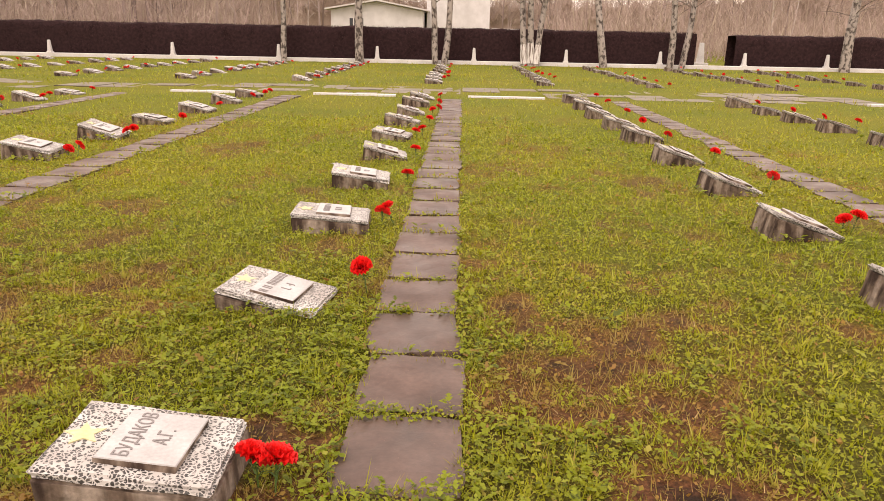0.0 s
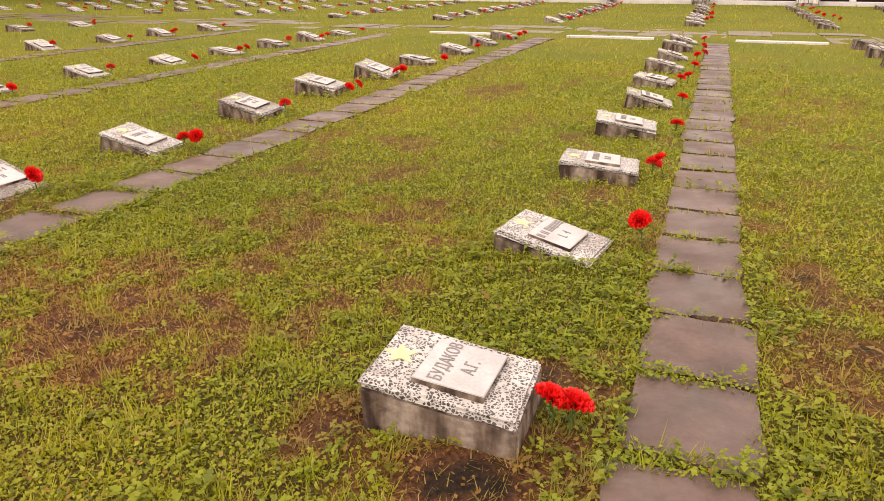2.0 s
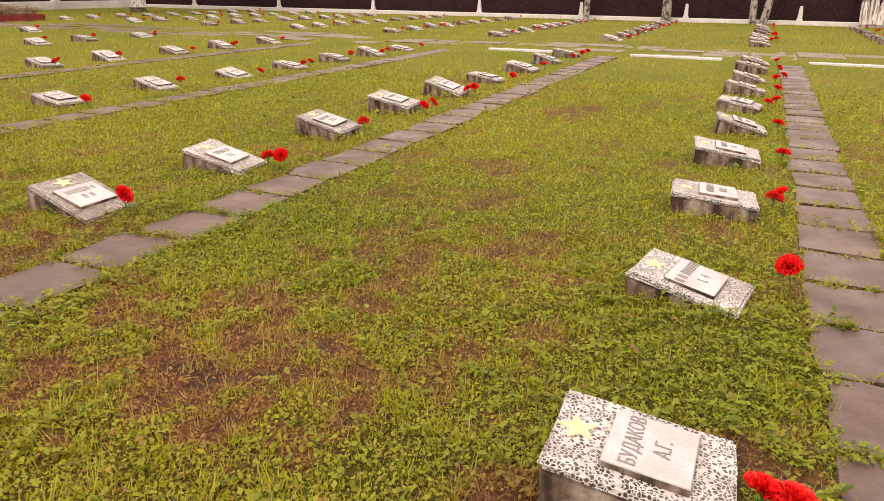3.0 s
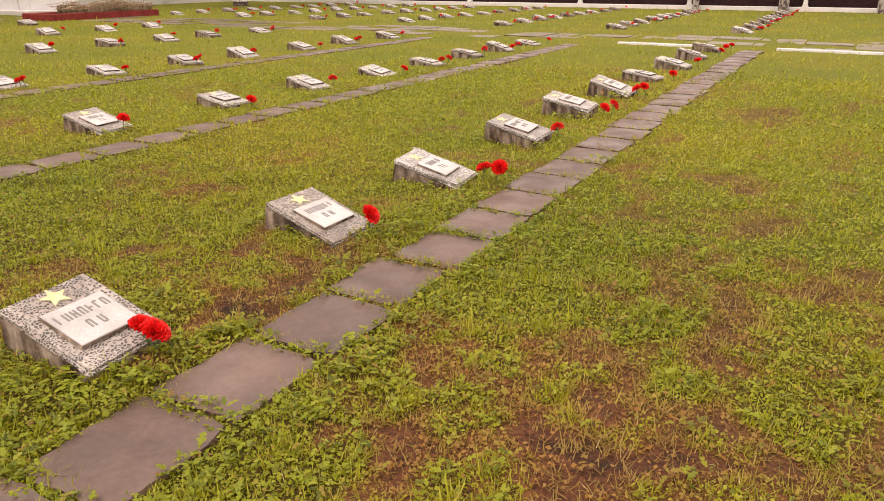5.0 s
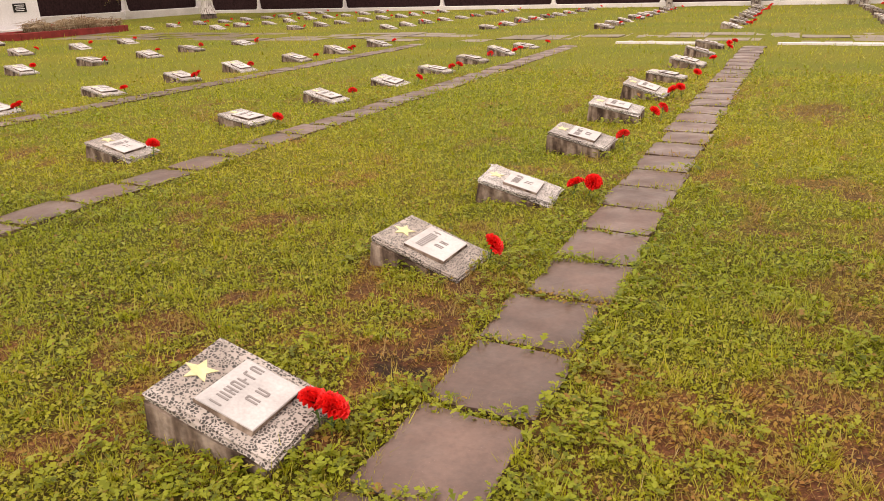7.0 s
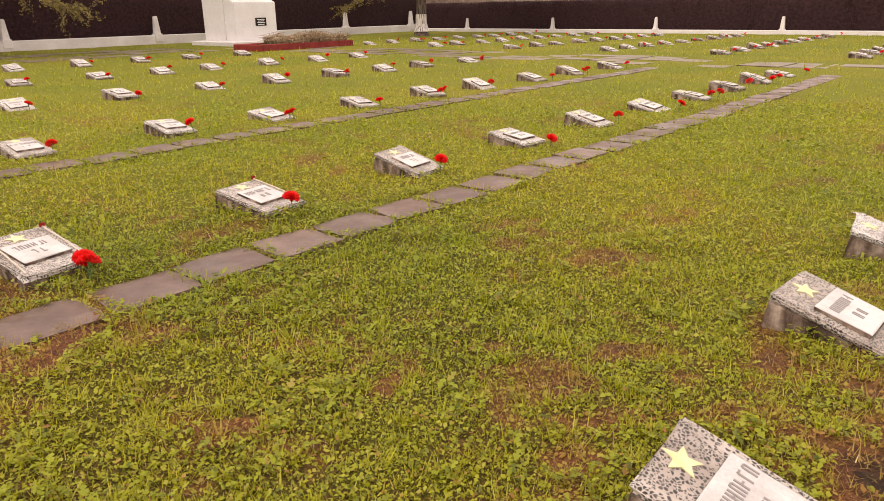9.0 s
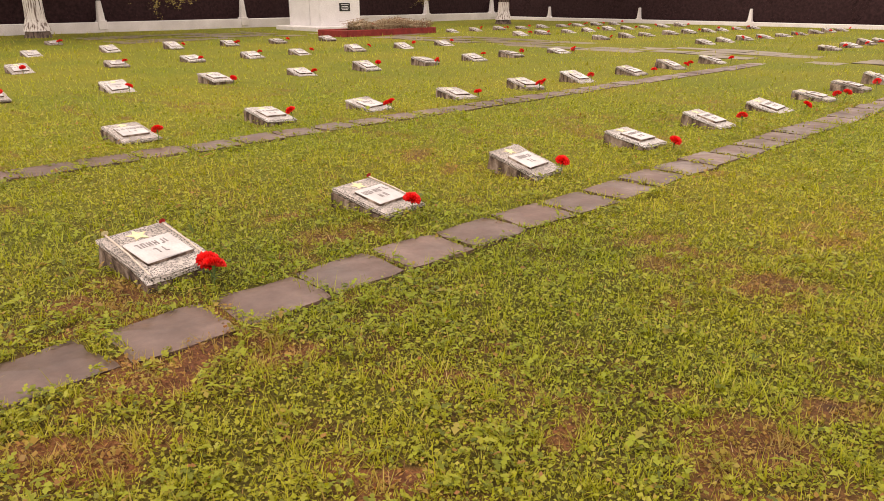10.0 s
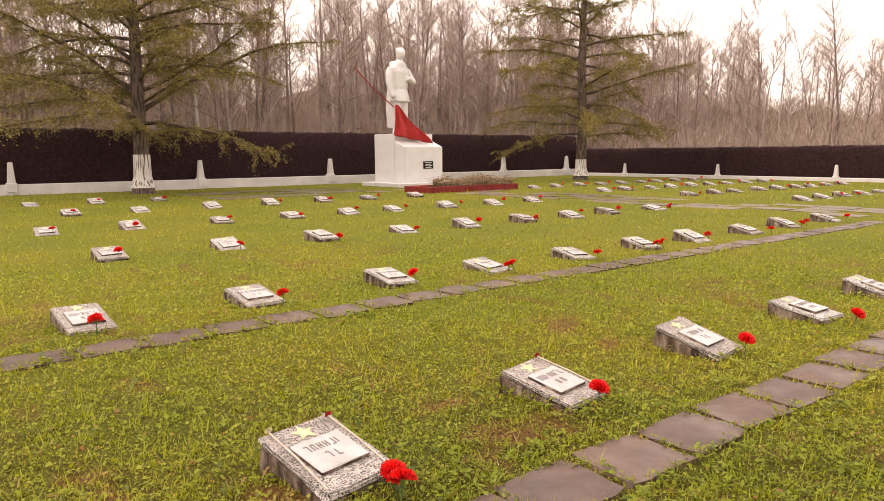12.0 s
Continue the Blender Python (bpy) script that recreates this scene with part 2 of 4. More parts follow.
def part(name, bm, mat, parent=None, label=""):
    """Links a bmesh or mesh as one object under a thing."""
    if isinstance(bm, bmesh.types.BMesh):
        me = bpy.data.meshes.new(name)
        bm.to_mesh(me)
        bm.free()
    else:
        me = bm
    if not me.materials:
        me.materials.append(mat)
    ob = new(name, me)
    ob.parent = parent
    if label:
        ob["label"] = label
    return ob


def box(x0, x1, y0, y1, z0, z1, bevel=0.0, segments=1):
    bm = bmesh.new()
    bmesh.ops.create_cube(bm, size=1.0, matrix=Matrix.Translation(((x0 + x1) / 2, (y0 + y1) / 2, (z0 + z1) / 2)) @ Matrix.Diagonal((x1 - x0, y1 - y0, z1 - z0, 1)))
    if bevel:
        bmesh.ops.bevel(bm, geom=bm.edges[:], offset=bevel, segments=segments, affect="EDGES")
    return bm


def fast_mesh(name, verts, faces_n, size):
    """A mesh of many equal loose faces: verts (n, 3), consecutive runs of size verts form a face."""
    me = bpy.data.meshes.new(name)
    me.vertices.add(len(verts))
    me.vertices.foreach_set("co", np.asarray(verts, dtype=np.float32).ravel())
    me.loops.add(faces_n * size)
    me.loops.foreach_set("vertex_index", np.arange(faces_n * size, dtype=np.int32))
    me.polygons.add(faces_n)
    me.polygons.foreach_set("loop_start", np.arange(0, faces_n * size, size, dtype=np.int32))
    me.update(calc_edges=True)
    return me


def indexed_mesh(name, verts, faces):
    """verts (n, 3), faces (m, k) as arrays, all of one size."""
    faces = np.asarray(faces, dtype=np.int32)
    k = faces.shape[1]
    me = bpy.data.meshes.new(name)
    me.vertices.add(len(verts))
    me.vertices.foreach_set("co", np.asarray(verts, dtype=np.float32).ravel())
    me.loops.add(faces.size)
    me.loops.foreach_set("vertex_index", faces.ravel())
    me.polygons.add(len(faces))
    me.polygons.foreach_set("loop_start", np.arange(0, faces.size, k, dtype=np.int32))
    me.update(calc_edges=True)
    return me


class Sticks:
    """Collects tapered three-sided sticks for trunks, limbs and twigs."""

    def __init__(self, sides=3):
        self.v, self.f, self.n, self.sides = [], [], 0, sides

    def run(self, points, r0, r1):
        k, s = len(points), self.sides
        pts = np.array(points, dtype=float)
        d = np.gradient(pts, axis=0)
        d /= np.linalg.norm(d, axis=1)[:, None] + 1e-9
        up = np.array([0, 0, 1.0]) if abs(d[0][2]) < 0.8 else np.array([1.0, 0, 0])
        a = np.cross(d, up)
        a /= np.linalg.norm(a, axis=1)[:, None] + 1e-9
        b = np.cross(d, a)
        r = np.linspace(r0, r1, k)[:, None]
        for i in range(s):
            w = 2 * math.pi * i / s
            self.v.append(pts + r * (a * math.cos(w) + b * math.sin(w)))
        for i in range(s):
            j = (i + 1) % s
            for q in range(k - 1):
                self.f.append((self.n + i * k + q, self.n + j * k + q, self.n + j * k + q + 1, self.n + i * k + q + 1))
        self.n += s * k

    def mesh(self, name):
        return indexed_mesh(name, np.concatenate(self.v), np.array(self.f))


def lattice(seed, x, y, cell):
    """Smooth value noise, 0 to 1."""
    g = np.random.default_rng(seed).random((128, 128))
    u, v = x / cell + 500.0, y / cell + 500.0
    i, j = np.floor(u).astype(int), np.floor(v).astype(int)
    a, b = u - i, v - j
    a, b = a * a * (3 - 2 * a), b * b * (3 - 2 * b)
    i0, i1, j0, j1 = i % 128, (i + 1) % 128, j % 128, (j + 1) % 128
    return g[i0, j0] * (1 - a) * (1 - b) + g[i1, j0] * a * (1 - b) + g[i0, j1] * (1 - a) * b + g[i1, j1] * a * b


def thing(name, label, category, group="", kind="", at=None):
    ob = new(name)
    if at is not None:
        ob.matrix_basis = at
    return tagged(ob, label, category, group, kind)


# ---- plan ----
NORTH, WEST = 36.4, -37.0
BAND_Y = (16.9, 19.9)
ROW_X = {"z": 5.95, "y": 2.48, "a": -0.90, "b": -4.60, "c": -8.38, "d": -12.15, "e": -16.4, "f": -20.7, "g": -25.2, "h": -29.6}
STONE_Y = {
    "a": (1.91, 3.48, 5.06, 6.62, 8.16, 9.70, 11.3, 12.85, 14.3, 16.0),
    "b": (1.65, 3.26, 4.58, 6.14, 7.66, 9.22, 10.8, 12.5, 14.2, 15.8),
    "c": (1.38, 2.95, 4.63, 6.24, 7.84, 9.50, 11.0, 12.45, 13.9, 15.4),
    "d": (1.20, 2.76, 4.40, 5.88, 7.50, 9.10, 10.5, 12.2, 13.75, 15.5),
    "y": (3.66, 5.16, 6.65, 8.25, 9.95, 11.4, 12.9, 14.5, 15.9),
    "z": (8.6, 10.1, 11.6, 12.9, 14.2, 15.7),
    "e": (2.47, 4.24, 5.90, 7.66, 9.20, 10.8, 12.36, 13.7, 15.6),
    "f": (2.44, 3.98, 5.85, 7.58, 9.10, 10.45, 12.2, 14.0, 15.6),
    "g": (3.77, 5.45, 7.40, 9.15, 10.9, 12.6, 14.5),
    "h": (3.6, 5.4, 7.3),
}
PATH_X = {"y": 3.50, "a": -0.205, "b": -3.81, "c": -7.52, "d": -11.33}

# ---- ground ----


def axis_lines(dense0, dense1, step, far0, far1):
    mid = np.arange(dense0, dense1 + 1e-6, step)
    lo = dense0 - np.geomspace(0.4, dense0 - far0, 40)
    hi = dense1 + np.geomspace(0.4, far1 - dense1, 40)
    return np.concatenate([lo[::-1], mid, hi])


# earth heaped round the nearest stones
MOUNDS = ((-0.95, 1.85), (-0.97, 3.5), (-4.56, 1.62), (-4.66, 3.26), (-8.34, 1.36), (-8.42, 2.94))


def ground_height(x, y):
    h = 0.018 * (lattice(1, x, y, 0.9) - 0.5) + 0.022 * (lattice(2, x, y, 0.16) - 0.5)
    h = np.clip(h - 0.012, -0.05, 0.004)
    for px, py in MOUNDS:
        h = h + 0.045 * np.exp(-((x - px) ** 2 + (y - py) ** 2) / 0.36 ** 2)
    return h


WORN = ((-0.80, 1.57, 0.15), (-0.80, 1.57, 0.15), (-1.02, 1.60, 0.12), (-0.62, 2.26, 0.13), (-0.85, 2.28, 0.12), (-0.80, 1.58, 0.17), (-0.95, 1.56, 0.15), (-0.75, 2.28, 0.13), (-0.92, 2.30, 0.12), (-0.80, 2.33, 0.2), (-1.35, 1.75, 0.2), (-4.35, 2.15, 0.22), (-4.2, 2.3, 0.2), (-5.0, 1.35, 0.2), (-2.75, 2.4, 0.4), (-2.75, 2.95, 0.35), (-2.6, 2.6, 0.4), (-2.3, 2.2, 0.4), (-1.9, 2.0, 0.3), (-3.1, 1.9, 0.3), (-5.6, 1.9, 0.35), (-5.2, 2.1, 0.3), (-0.9, 3.1, 0.2), (0.35, 2.75, 0.2), (1.0, 3.5, 0.25), (0.7, 2.1, 0.2), (0.6, 1.7, 0.15), (-1.9, 3.9, 0.3), (-5.9, 1.2, 0.2))


def bare(x, y):
    """0 full green lawn, about 0.5 mixed, over 0.65 open soil."""
    s = 0.30 * lattice(61, x, y, 0.9) + 0.34 * lattice(62, x, y, 0.28) + 0.36 * lattice(63, x, y, 0.11)
    s = 0.478 + 1.05 * (s - 0.5) - 0.07 * np.clip((-4.8 - x) / 2.0, 0, 1)
    for px, py, rad in WORN:
        s = s + 0.115 * np.exp(-((x - px) ** 2 + (y - py) ** 2) / rad ** 2)
    return s


def with_bare(me, values):
    me.attributes.new("bare", "FLOAT", "POINT").data.foreach_set("value", np.asarray(values, dtype=np.float32))
    return me


gx, gy = axis_lines(-12.5, 3.5, 0.085, -600, 600), axis_lines(-3.5, 8.0, 0.085, -600, 600)
XX, YY = np.meshgrid(gx, gy, indexing="ij")
ZZ = ground_height(XX, YY)
I = np.arange(len(gx) * len(gy)).reshape(len(gx), len(gy))
quads = np.stack([I[:-1, :-1], I[1:, :-1], I[1:, 1:], I[:-1, 1:]], -1).reshape(-1, 4)
reach = np.hypot(XX - np.clip(XX, -6.2, 0.6), YY - 0.2)
ground = part("ground", with_bare(indexed_mesh("ground", np.stack([XX, YY, ZZ], -1).reshape(-1, 3), quads), (0.44 + (bare(XX, YY) - 0.44) * np.clip((16 - reach) / 7, 0, 1)).ravel()), SOIL)
ground.data.attributes.new("turf", "FLOAT", "POINT").data.foreach_set("value", np.clip((reach - 1.8) / 4.5, 0, 1).astype(np.float32).ravel())
tagged(ground, "damp mossy lawn soil with thin brown patches", "ground", kind="structure")

# ---- paved cross walk and the plaza before the monument ----
rng = random.Random(5)


def paving(name, label, x0, x1, y0, y1, sx, sy, seed):
    r = random.Random(seed)
    holder = thing(name, label, "paving", kind="structure")
    meshes = []
    for q in range(6):
        bm = box(-sx / 2 + 0.02, sx / 2 - 0.02, -sy / 2 + 0.02, sy / 2 - 0.02, -0.06, 0.012, 0.008)
        for v in bm.verts:
            v.co.x += r.uniform(-0.02, 0.02)
            v.co.y += r.uniform(-0.02, 0.02)
        me = bpy.data.meshes.new("paving_plate")
        bm.to_mesh(me)
        bm.free()
        meshes.append(me)
    nx, ny = int((x1 - x0) / sx), int((y1 - y0) / sy)
    for i in range(nx):
        for j in range(ny):
            if r.random() < 0.4:
                continue
            ob = part("paving_plate", meshes[r.randrange(6)], BAND, holder)
            ob.matrix_basis = pose(x0 + (i + 0.5) * sx, y0 + (j + 0.5) * sy, r.uniform(-0.024, -0.006), r.uniform(-0.5, 0.5), r.uniform(-0.5, 0.5), r.uniform(-0.8, 0.8))
    return holder


def white_wall(name, label, x0, x1, y0, y1, z1):
    ob = part(name, box(x0, x1, y0, y1, -0.2, z1, 0.02), WHITEWASH)
    return tagged(ob, label, "kerb", kind="structure")


white_wall("kerb_north", "low whitewashed concrete kerb in front of the hedge", WEST, 60, NORTH, NORTH + 0.25, 0.17)
white_wall("kerb_west", "low whitewashed concrete wall along the hedge", WEST - 0.25, WEST - 0.003, -40, NORTH + 0.25, 0.40)
# white edging beside the cross walk
for q, (x0, x1) in enumerate(((-6.7, -5.0), (-3.4, -1.5), (0.15, 1.9), (9.2, 16.0))):
    tagged(part("trim_%d" % (q + 1), box(x0, x1, BAND_Y[0] - 0.28, BAND_Y[0] - 0.14, -0.1, 0.035, 0.01), WHITEWASH), "white painted edging stone set flush in the lawn", "edging", kind="structure")


def post_mesh(h, w):
    """A tapered post with a small foot block."""
    bm = box(-w / 2, w / 2, -w / 2, w / 2, 0, h, 0.0)
    for v in bm.verts:
        if v.co.z > h / 2:
            v.co.x *= 0.55
            v.co.y *= 0.55
    bmesh.ops.bevel(bm, geom=bm.edges[:], offset=0.02, segments=2, affect="EDGES")
    return bm


def kerb_post(h, w, at):
    post = thing("kerb_post", "white tapered concrete post on the kerb", "post", "posts along the hedge", at=at)
    part("shaft", post_mesh(h, w), WHITEWASH, post)
    part("foot", box(-w * 0.62, w * 0.62, -w * 0.62, w * 0.62, -0.3, 0.06, 0.015), WHITEWASH, post)
    return post


first = kerb_post(0.62, 0.21, pose(-33.0, NORTH + 0.12, 0.17))
for x in (-26.8, -20.6, -14.4, -9.1, -4.2, 0.58, 5.1, 9.7, 13.8, 17.8, 22.0, 26.2):
    copy_thing(first, pose(x, NORTH + 0.12, 0.17, 0, 0, rng.uniform(-3, 3)))
first = kerb_post(0.85, 0.29, pose(WEST - 0.12, 35.8, 0.40))
for y in (30.1, 24.2, 18.1, 11.5, 4.2, -2.5):
    copy_thing(first, pose(WEST - 0.12, y, 0.40, 0, 0, rng.uniform(-3, 3)))

marker = thing("obelisk", "small pale obelisk on a square foot beyond the hedge gap", "obelisk", at=pose(12.7, NORTH + 3.4, 0))
part("shaft", post_mesh(1.05, 0.36), WHITEWASH, marker).matrix_basis = pose(0, 0, 0.18)
part("foot", box(-0.35, 0.35, -0.35, 0.35, -0.1, 0.2, 0.02), WHITEWASH, marker)

# ---- hedge ----


def hedge(name, label, p0, p1, thick, height, seed, twigs):
    """A clipped leafless hedge: a rough core painted shade-dark, with a coat of fine twigs."""
    r = np.random.default_rng(seed)
    p0, p1 = np.array(p0, float), np.array(p1, float)
    length = np.linalg.norm(p1 - p0)
    along = (p1 - p0) / length
    side = np.array([-along[1], along[0]])
    holder = thing(name, label, "hedge", kind="structure")
    n, m = max(4, int(length / 0.35)), 9
    u = np.linspace(0, length, n)
    prof = [(-0.5, 0.0), (-0.52, 0.4), (-0.5, 0.8), (-0.45, 0.97), (-0.3, 1.0), (0.3, 1.0), (0.45, 0.97), (0.5, 0.6), (0.5, 0.0)]
    V = np.zeros((n, m, 3))
    for k, (a, b) in enumerate(prof):
        jig = r.normal(0, 0.03, (n, 2))
        w = (a * thick + jig[:, 0])[:, None] * side + p0 + u[:, None] * along
        V[:, k, :2] = w
        V[:, k, 2] = b * height + jig[:, 1] * (b > 0.1)
    J = np.arange(n * m).reshape(n, m)
    F = np.stack([J[:-1, :-1], J[1:, :-1], J[1:, 1:], J[:-1, 1:]], -1).reshape(-1, 4)
    # solid sheet coloured as the shaded inside, behind the twig coat
    part("hedge_core", indexed_mesh("hedge_core", V.reshape(-1, 3), F), HEDGE_SHADE, holder)
    k = int(twigs * length)
    s = r.random(k) * length
    top = r.random(k) < 0.22
    hh = np.where(top, height * (0.97 + 0.02 * r.random(k)), r.random(k) * height)
    off = np.where(top, (r.random(k) - 0.5) * thick, -(thick * 0.5 - 0.03) * np.where(r.random(k) < 0.85, 1, -1))
    base = np.zeros((k, 3))
    base[:, :2] = p0 + s[:, None] * along + off[:, None] * side
    base[:, 2] = hh
    d = r.normal(0, 0.35, (k, 3))
    d[:, :2] += np.where(top, 0.0, np.sign(off))[:, None] * side * 0.7
    d[:, 2] += np.where(top, 1.0, 0.65)
    d /= np.linalg.norm(d, axis=1)[:, None]
    ln = (0.05 + 0.09 * r.random(k))[:, None]
    w = np.cross(d, r.normal(0, 1, (k, 3)))
    w *= 0.007 / np.linalg.norm(w, axis=1)[:, None]
    tri = np.stack([base - w, base + w, base + d * ln], 1).reshape(-1, 3)
    tw = part("hedge_twigs", fast_mesh("hedge_twigs", tri, k, 3), TWIG, holder)
    tagged(tw, kind="stuff")


hedge("hedge_north", "clipped leafless dark purple-brown hedge", (WEST - 1, NORTH + 1.1), (11.5, NORTH + 1.1), 1.2, 1.68, 1, 900)
hedge("hedge_northeast", "clipped leafless dark purple-brown hedge", (13.4, NORTH + 1.1), (60, NORTH + 1.1), 1.2, 1.62, 2, 500)
hedge("hedge_west", "tall clipped leafless dark purple-brown hedge", (WEST - 1.2, NORTH + 1), (WEST - 1.2, -40), 1.2, 2.55, 3, 900)

# ---- grave stones ----


def gravestone_parts(seed, letters, L, W):
    r = random.Random(seed)
    stone = {}
    hl, hr = 0.215, 0.135

    def wedge(z0l, z0r, z1l, z1r, grow, bevel):
        bm = box(-L / 2 - grow, L / 2 + grow, -W / 2 - grow, W / 2 + grow, 0, 1)
        for v in bm.verts:
            left = v.co.x < 0
            v.co.z = ((z1l if left else z1r) if v.co.z > 0.5 else (z0l if left else z0r))
            v.co.x += r.uniform(-0.008, 0.008)
            v.co.y += r.uniform(-0.008, 0.008)
        bmesh.ops.subdivide_edges(bm, edges=bm.edges[:], cuts=2, use_grid_fill=True)
        for v in bm.verts:
            v.co += Vector((r.uniform(-1, 1), r.uniform(-1, 1), r.uniform(-1, 1))) * (0.006 if seed == 5 else 0.003)
        bmesh.ops.bevel(bm, geom=[e for e in bm.edges if e.is_manifold and e.calc_face_angle(0) > 0.6], offset=bevel, segments=2, affect="EDGES")
        return bm

    def keep(name, bm):
        me = bpy.data.meshes.new(name)
        bm.to_mesh(me)
        bm.free()
        return me

    stone["block"] = keep("block", wedge(-0.08, -0.08, hl - 0.03, hr - 0.03, 0.0, 0.008))
    stone["terrazzo_face"] = keep("terrazzo_face", wedge(hl - 0.032, hr - 0.032, hl, hr, 0.003, 0.010))
    # name plate, in the frame of the sloping face: x towards the path, y along the row
    bm = box(-0.118, 0.118, -0.135, 0.135, -0.005, 0.032, 0.004)
    for v in bm.verts:
        v.co.x += r.uniform(-0.004, 0.004)
        v.co.y += r.uniform(-0.004, 0.004)
    for f in bm.faces:
        f.material_index = 0 if f.normal.z > 0.3 else 1
    stone["name_plate"] = keep("name_plate", bm)
    stone["name_plate"].materials.append(PLATE)
    stone["name_plate"].materials.append(CONCRETE)
    bm = bmesh.new()
    ring = []
    for q in range(10):
        a, rad = math.pi * (q / 5 + 1), 0.062 if q % 2 == 0 else 0.027
        ring.append(bm.verts.new((rad * math.cos(a), rad * math.sin(a), 0.0)))
    f = bm.faces.new(ring)
    top = bmesh.ops.extrude_face_region(bm, geom=[f])
    for g in top["geom"]:
        if isinstance(g, bmesh.types.BMVert):
            g.co.z += 0.006
    bmesh.ops.recalc_face_normals(bm, faces=bm.faces[:])
    stone["star"] = keep("star", bm)
    bm = bmesh.new()
    for line, (count, x, h) in enumerate(((letters, -0.052, 0.046), (2, 0.03, 0.046))):
        for q in range(count):
            y = (q - (count - 1) / 2) * (0.034 if line == 0 else 0.05)
            for sx, sy, dx, dy in ((h, 0.007, 0, -0.008), (h, 0.007, 0, 0.008), (0.007, 0.016, r.choice((-h / 2, 0, h / 2)), 0)):
                if r.random() < 0.2:
                    continue
                bmesh.ops.create_cube(bm, size=1.0, matrix=Matrix.Translation((x + dx, y + dy, 0.0)) @ Matrix.Diagonal((sx, sy, 0.004, 1)))
    stone["inscription"] = keep("inscription", bm)
    return stone


SLOPE = math.degrees(math.atan2(0.08, 0.54))
MATERIAL_OF = {"block": CONCRETE, "terrazzo_face": TERRAZZO, "name_plate": PLATE, "star": STAR, "inscription": INK}


def face_pose(x, y, lift):
    return pose(0, 0, 0.17, 0, SLOPE, 0) @ pose(x, y, lift)


def gravestone(meshes, at, label, plate_turn=0.0):
    stone = thing("gravestone", label, "gravestone", "gravestones in rows", at=at)
    part("block", meshes["block"], CONCRETE, stone, "streaked grey concrete")
    part("terrazzo_face", meshes["terrazzo_face"], TERRAZZO, stone, "white terrazzo with dark chips")
    plate = part("name_plate", meshes["name_plate"], PLATE, stone, "pale marble name plate")
    plate.matrix_basis = face_pose(0.02, 0.0, -0.006) @ pose(0, 0, 0, 0, 0, plate_turn)
    ink = tagged(part("inscription", meshes["inscription"], INK, plate, "dark engraved lettering"), kind="stuff")
    ink.matrix_basis = pose(0, 0, 0.0325)
    star = part("star", meshes["star"], STAR, stone, "faded yellow five-pointed star")
    star.matrix_basis = face_pose(-0.185, 0.0, 0.004)
    return stone


KINDS = [gravestone_parts(q, n, L, W) for q, (n, L, W) in enumerate(((6, 0.52, 0.39), (7, 0.495, 0.385), (8, 0.50, 0.39), (6, 0.53, 0.40), (7, 0.51, 0.38), (6, 0.52, 0.40)))]
LABEL = "low sloping terrazzo gravestone with marble name plate in grass"

# the nearest stone bears a legible name
first_name = dict(KINDS[1])
body = None
for line, x, size in (("БУДАКОВ", -0.030, 0.058), ("А.Г.", 0.052, 0.058)):
    fc = bpy.data.curves.new("lettering", "FONT")
    fc.body, fc.size, fc.align_x, fc.extrude = line, size, "CENTER", 0.002
    tmp = new("lettering", fc)
    bpy.context.view_layer.update()
    me = bpy.data.meshes.new_from_object(tmp.evaluated_get(bpy.context.evaluated_depsgraph_get()))
    bpy.data.objects.remove(tmp)
    bm = bmesh.new()
    bm.from_mesh(me)
    bmesh.ops.transform(bm, matrix=pose(x, 0, 0, 0, 0, 90) @ Matrix.Diagonal((0.86, 1.1, 1, 1)), verts=bm.verts[:])
    if body is not None:
        bm.from_mesh(body)
    body = bpy.data.meshes.new("inscription")
    bm.to_mesh(body)
    bm.free()
first_name["inscription"] = body

STONES = []  # x, y, turn: also used to keep the grass clear
r = random.Random(11)
for row, ys in STONE_Y.items():
    for q, y in enumerate(ys):
        STONES.append((ROW_X[row] + r.uniform(-0.03, 0.03), y, r.uniform(-6, 6), r.uniform(-3, 3), r.uniform(0, 10), row, q))
for row, x in (("z", 5.7), ("y", 2.5), ("a", -0.85), ("b", -4.7), ("c", -8.2), ("d", -11.8), ("e", -15.4), ("f", -19.1), ("g", -22.8), ("h", -26.5), ("x", 9.4), ("w", 13.0)):
    for q in range(9):
        STONES.append((x + r.uniform(-0.05, 0.05), 21.6 + 1.5 * q + r.uniform(-0.1, 0.1), r.uniform(-6, 6), r.uniform(-3, 3), r.uniform(0, 10), row + "_back", q))
SPECIAL = {
    ("a", 0): (-0.915, 1.91, 2, 0, -2, -0.012), ("a", 1): (-0.93, 3.50, -9, 1, 2, -0.095), ("a", 2): (-0.92, 5.08, 4, 0, -3, -0.07),
    ("b", 0): (-4.50, 1.65, 3, 1, 9, -0.035), ("b", 1): (-4.60, 3.26, -4, 1, 8, -0.07), ("b", 2): (-4.59, 4.60, 5, 0, 7, -0.085),
    ("c", 0): (-8.29, 1.36, 7, 0, 3, -0.05), ("c", 1): (-8.36, 2.94, 10, 0, 3, -0.065), ("c", 2): (-8.43, 4.60, 4, 0, 7, -0.085)}
WEATHERED = (("c", 0), ("c", 2), ("a", 3), ("b", 2), ("b", 4), ("b", 5), ("d", 3))
PLACED = []
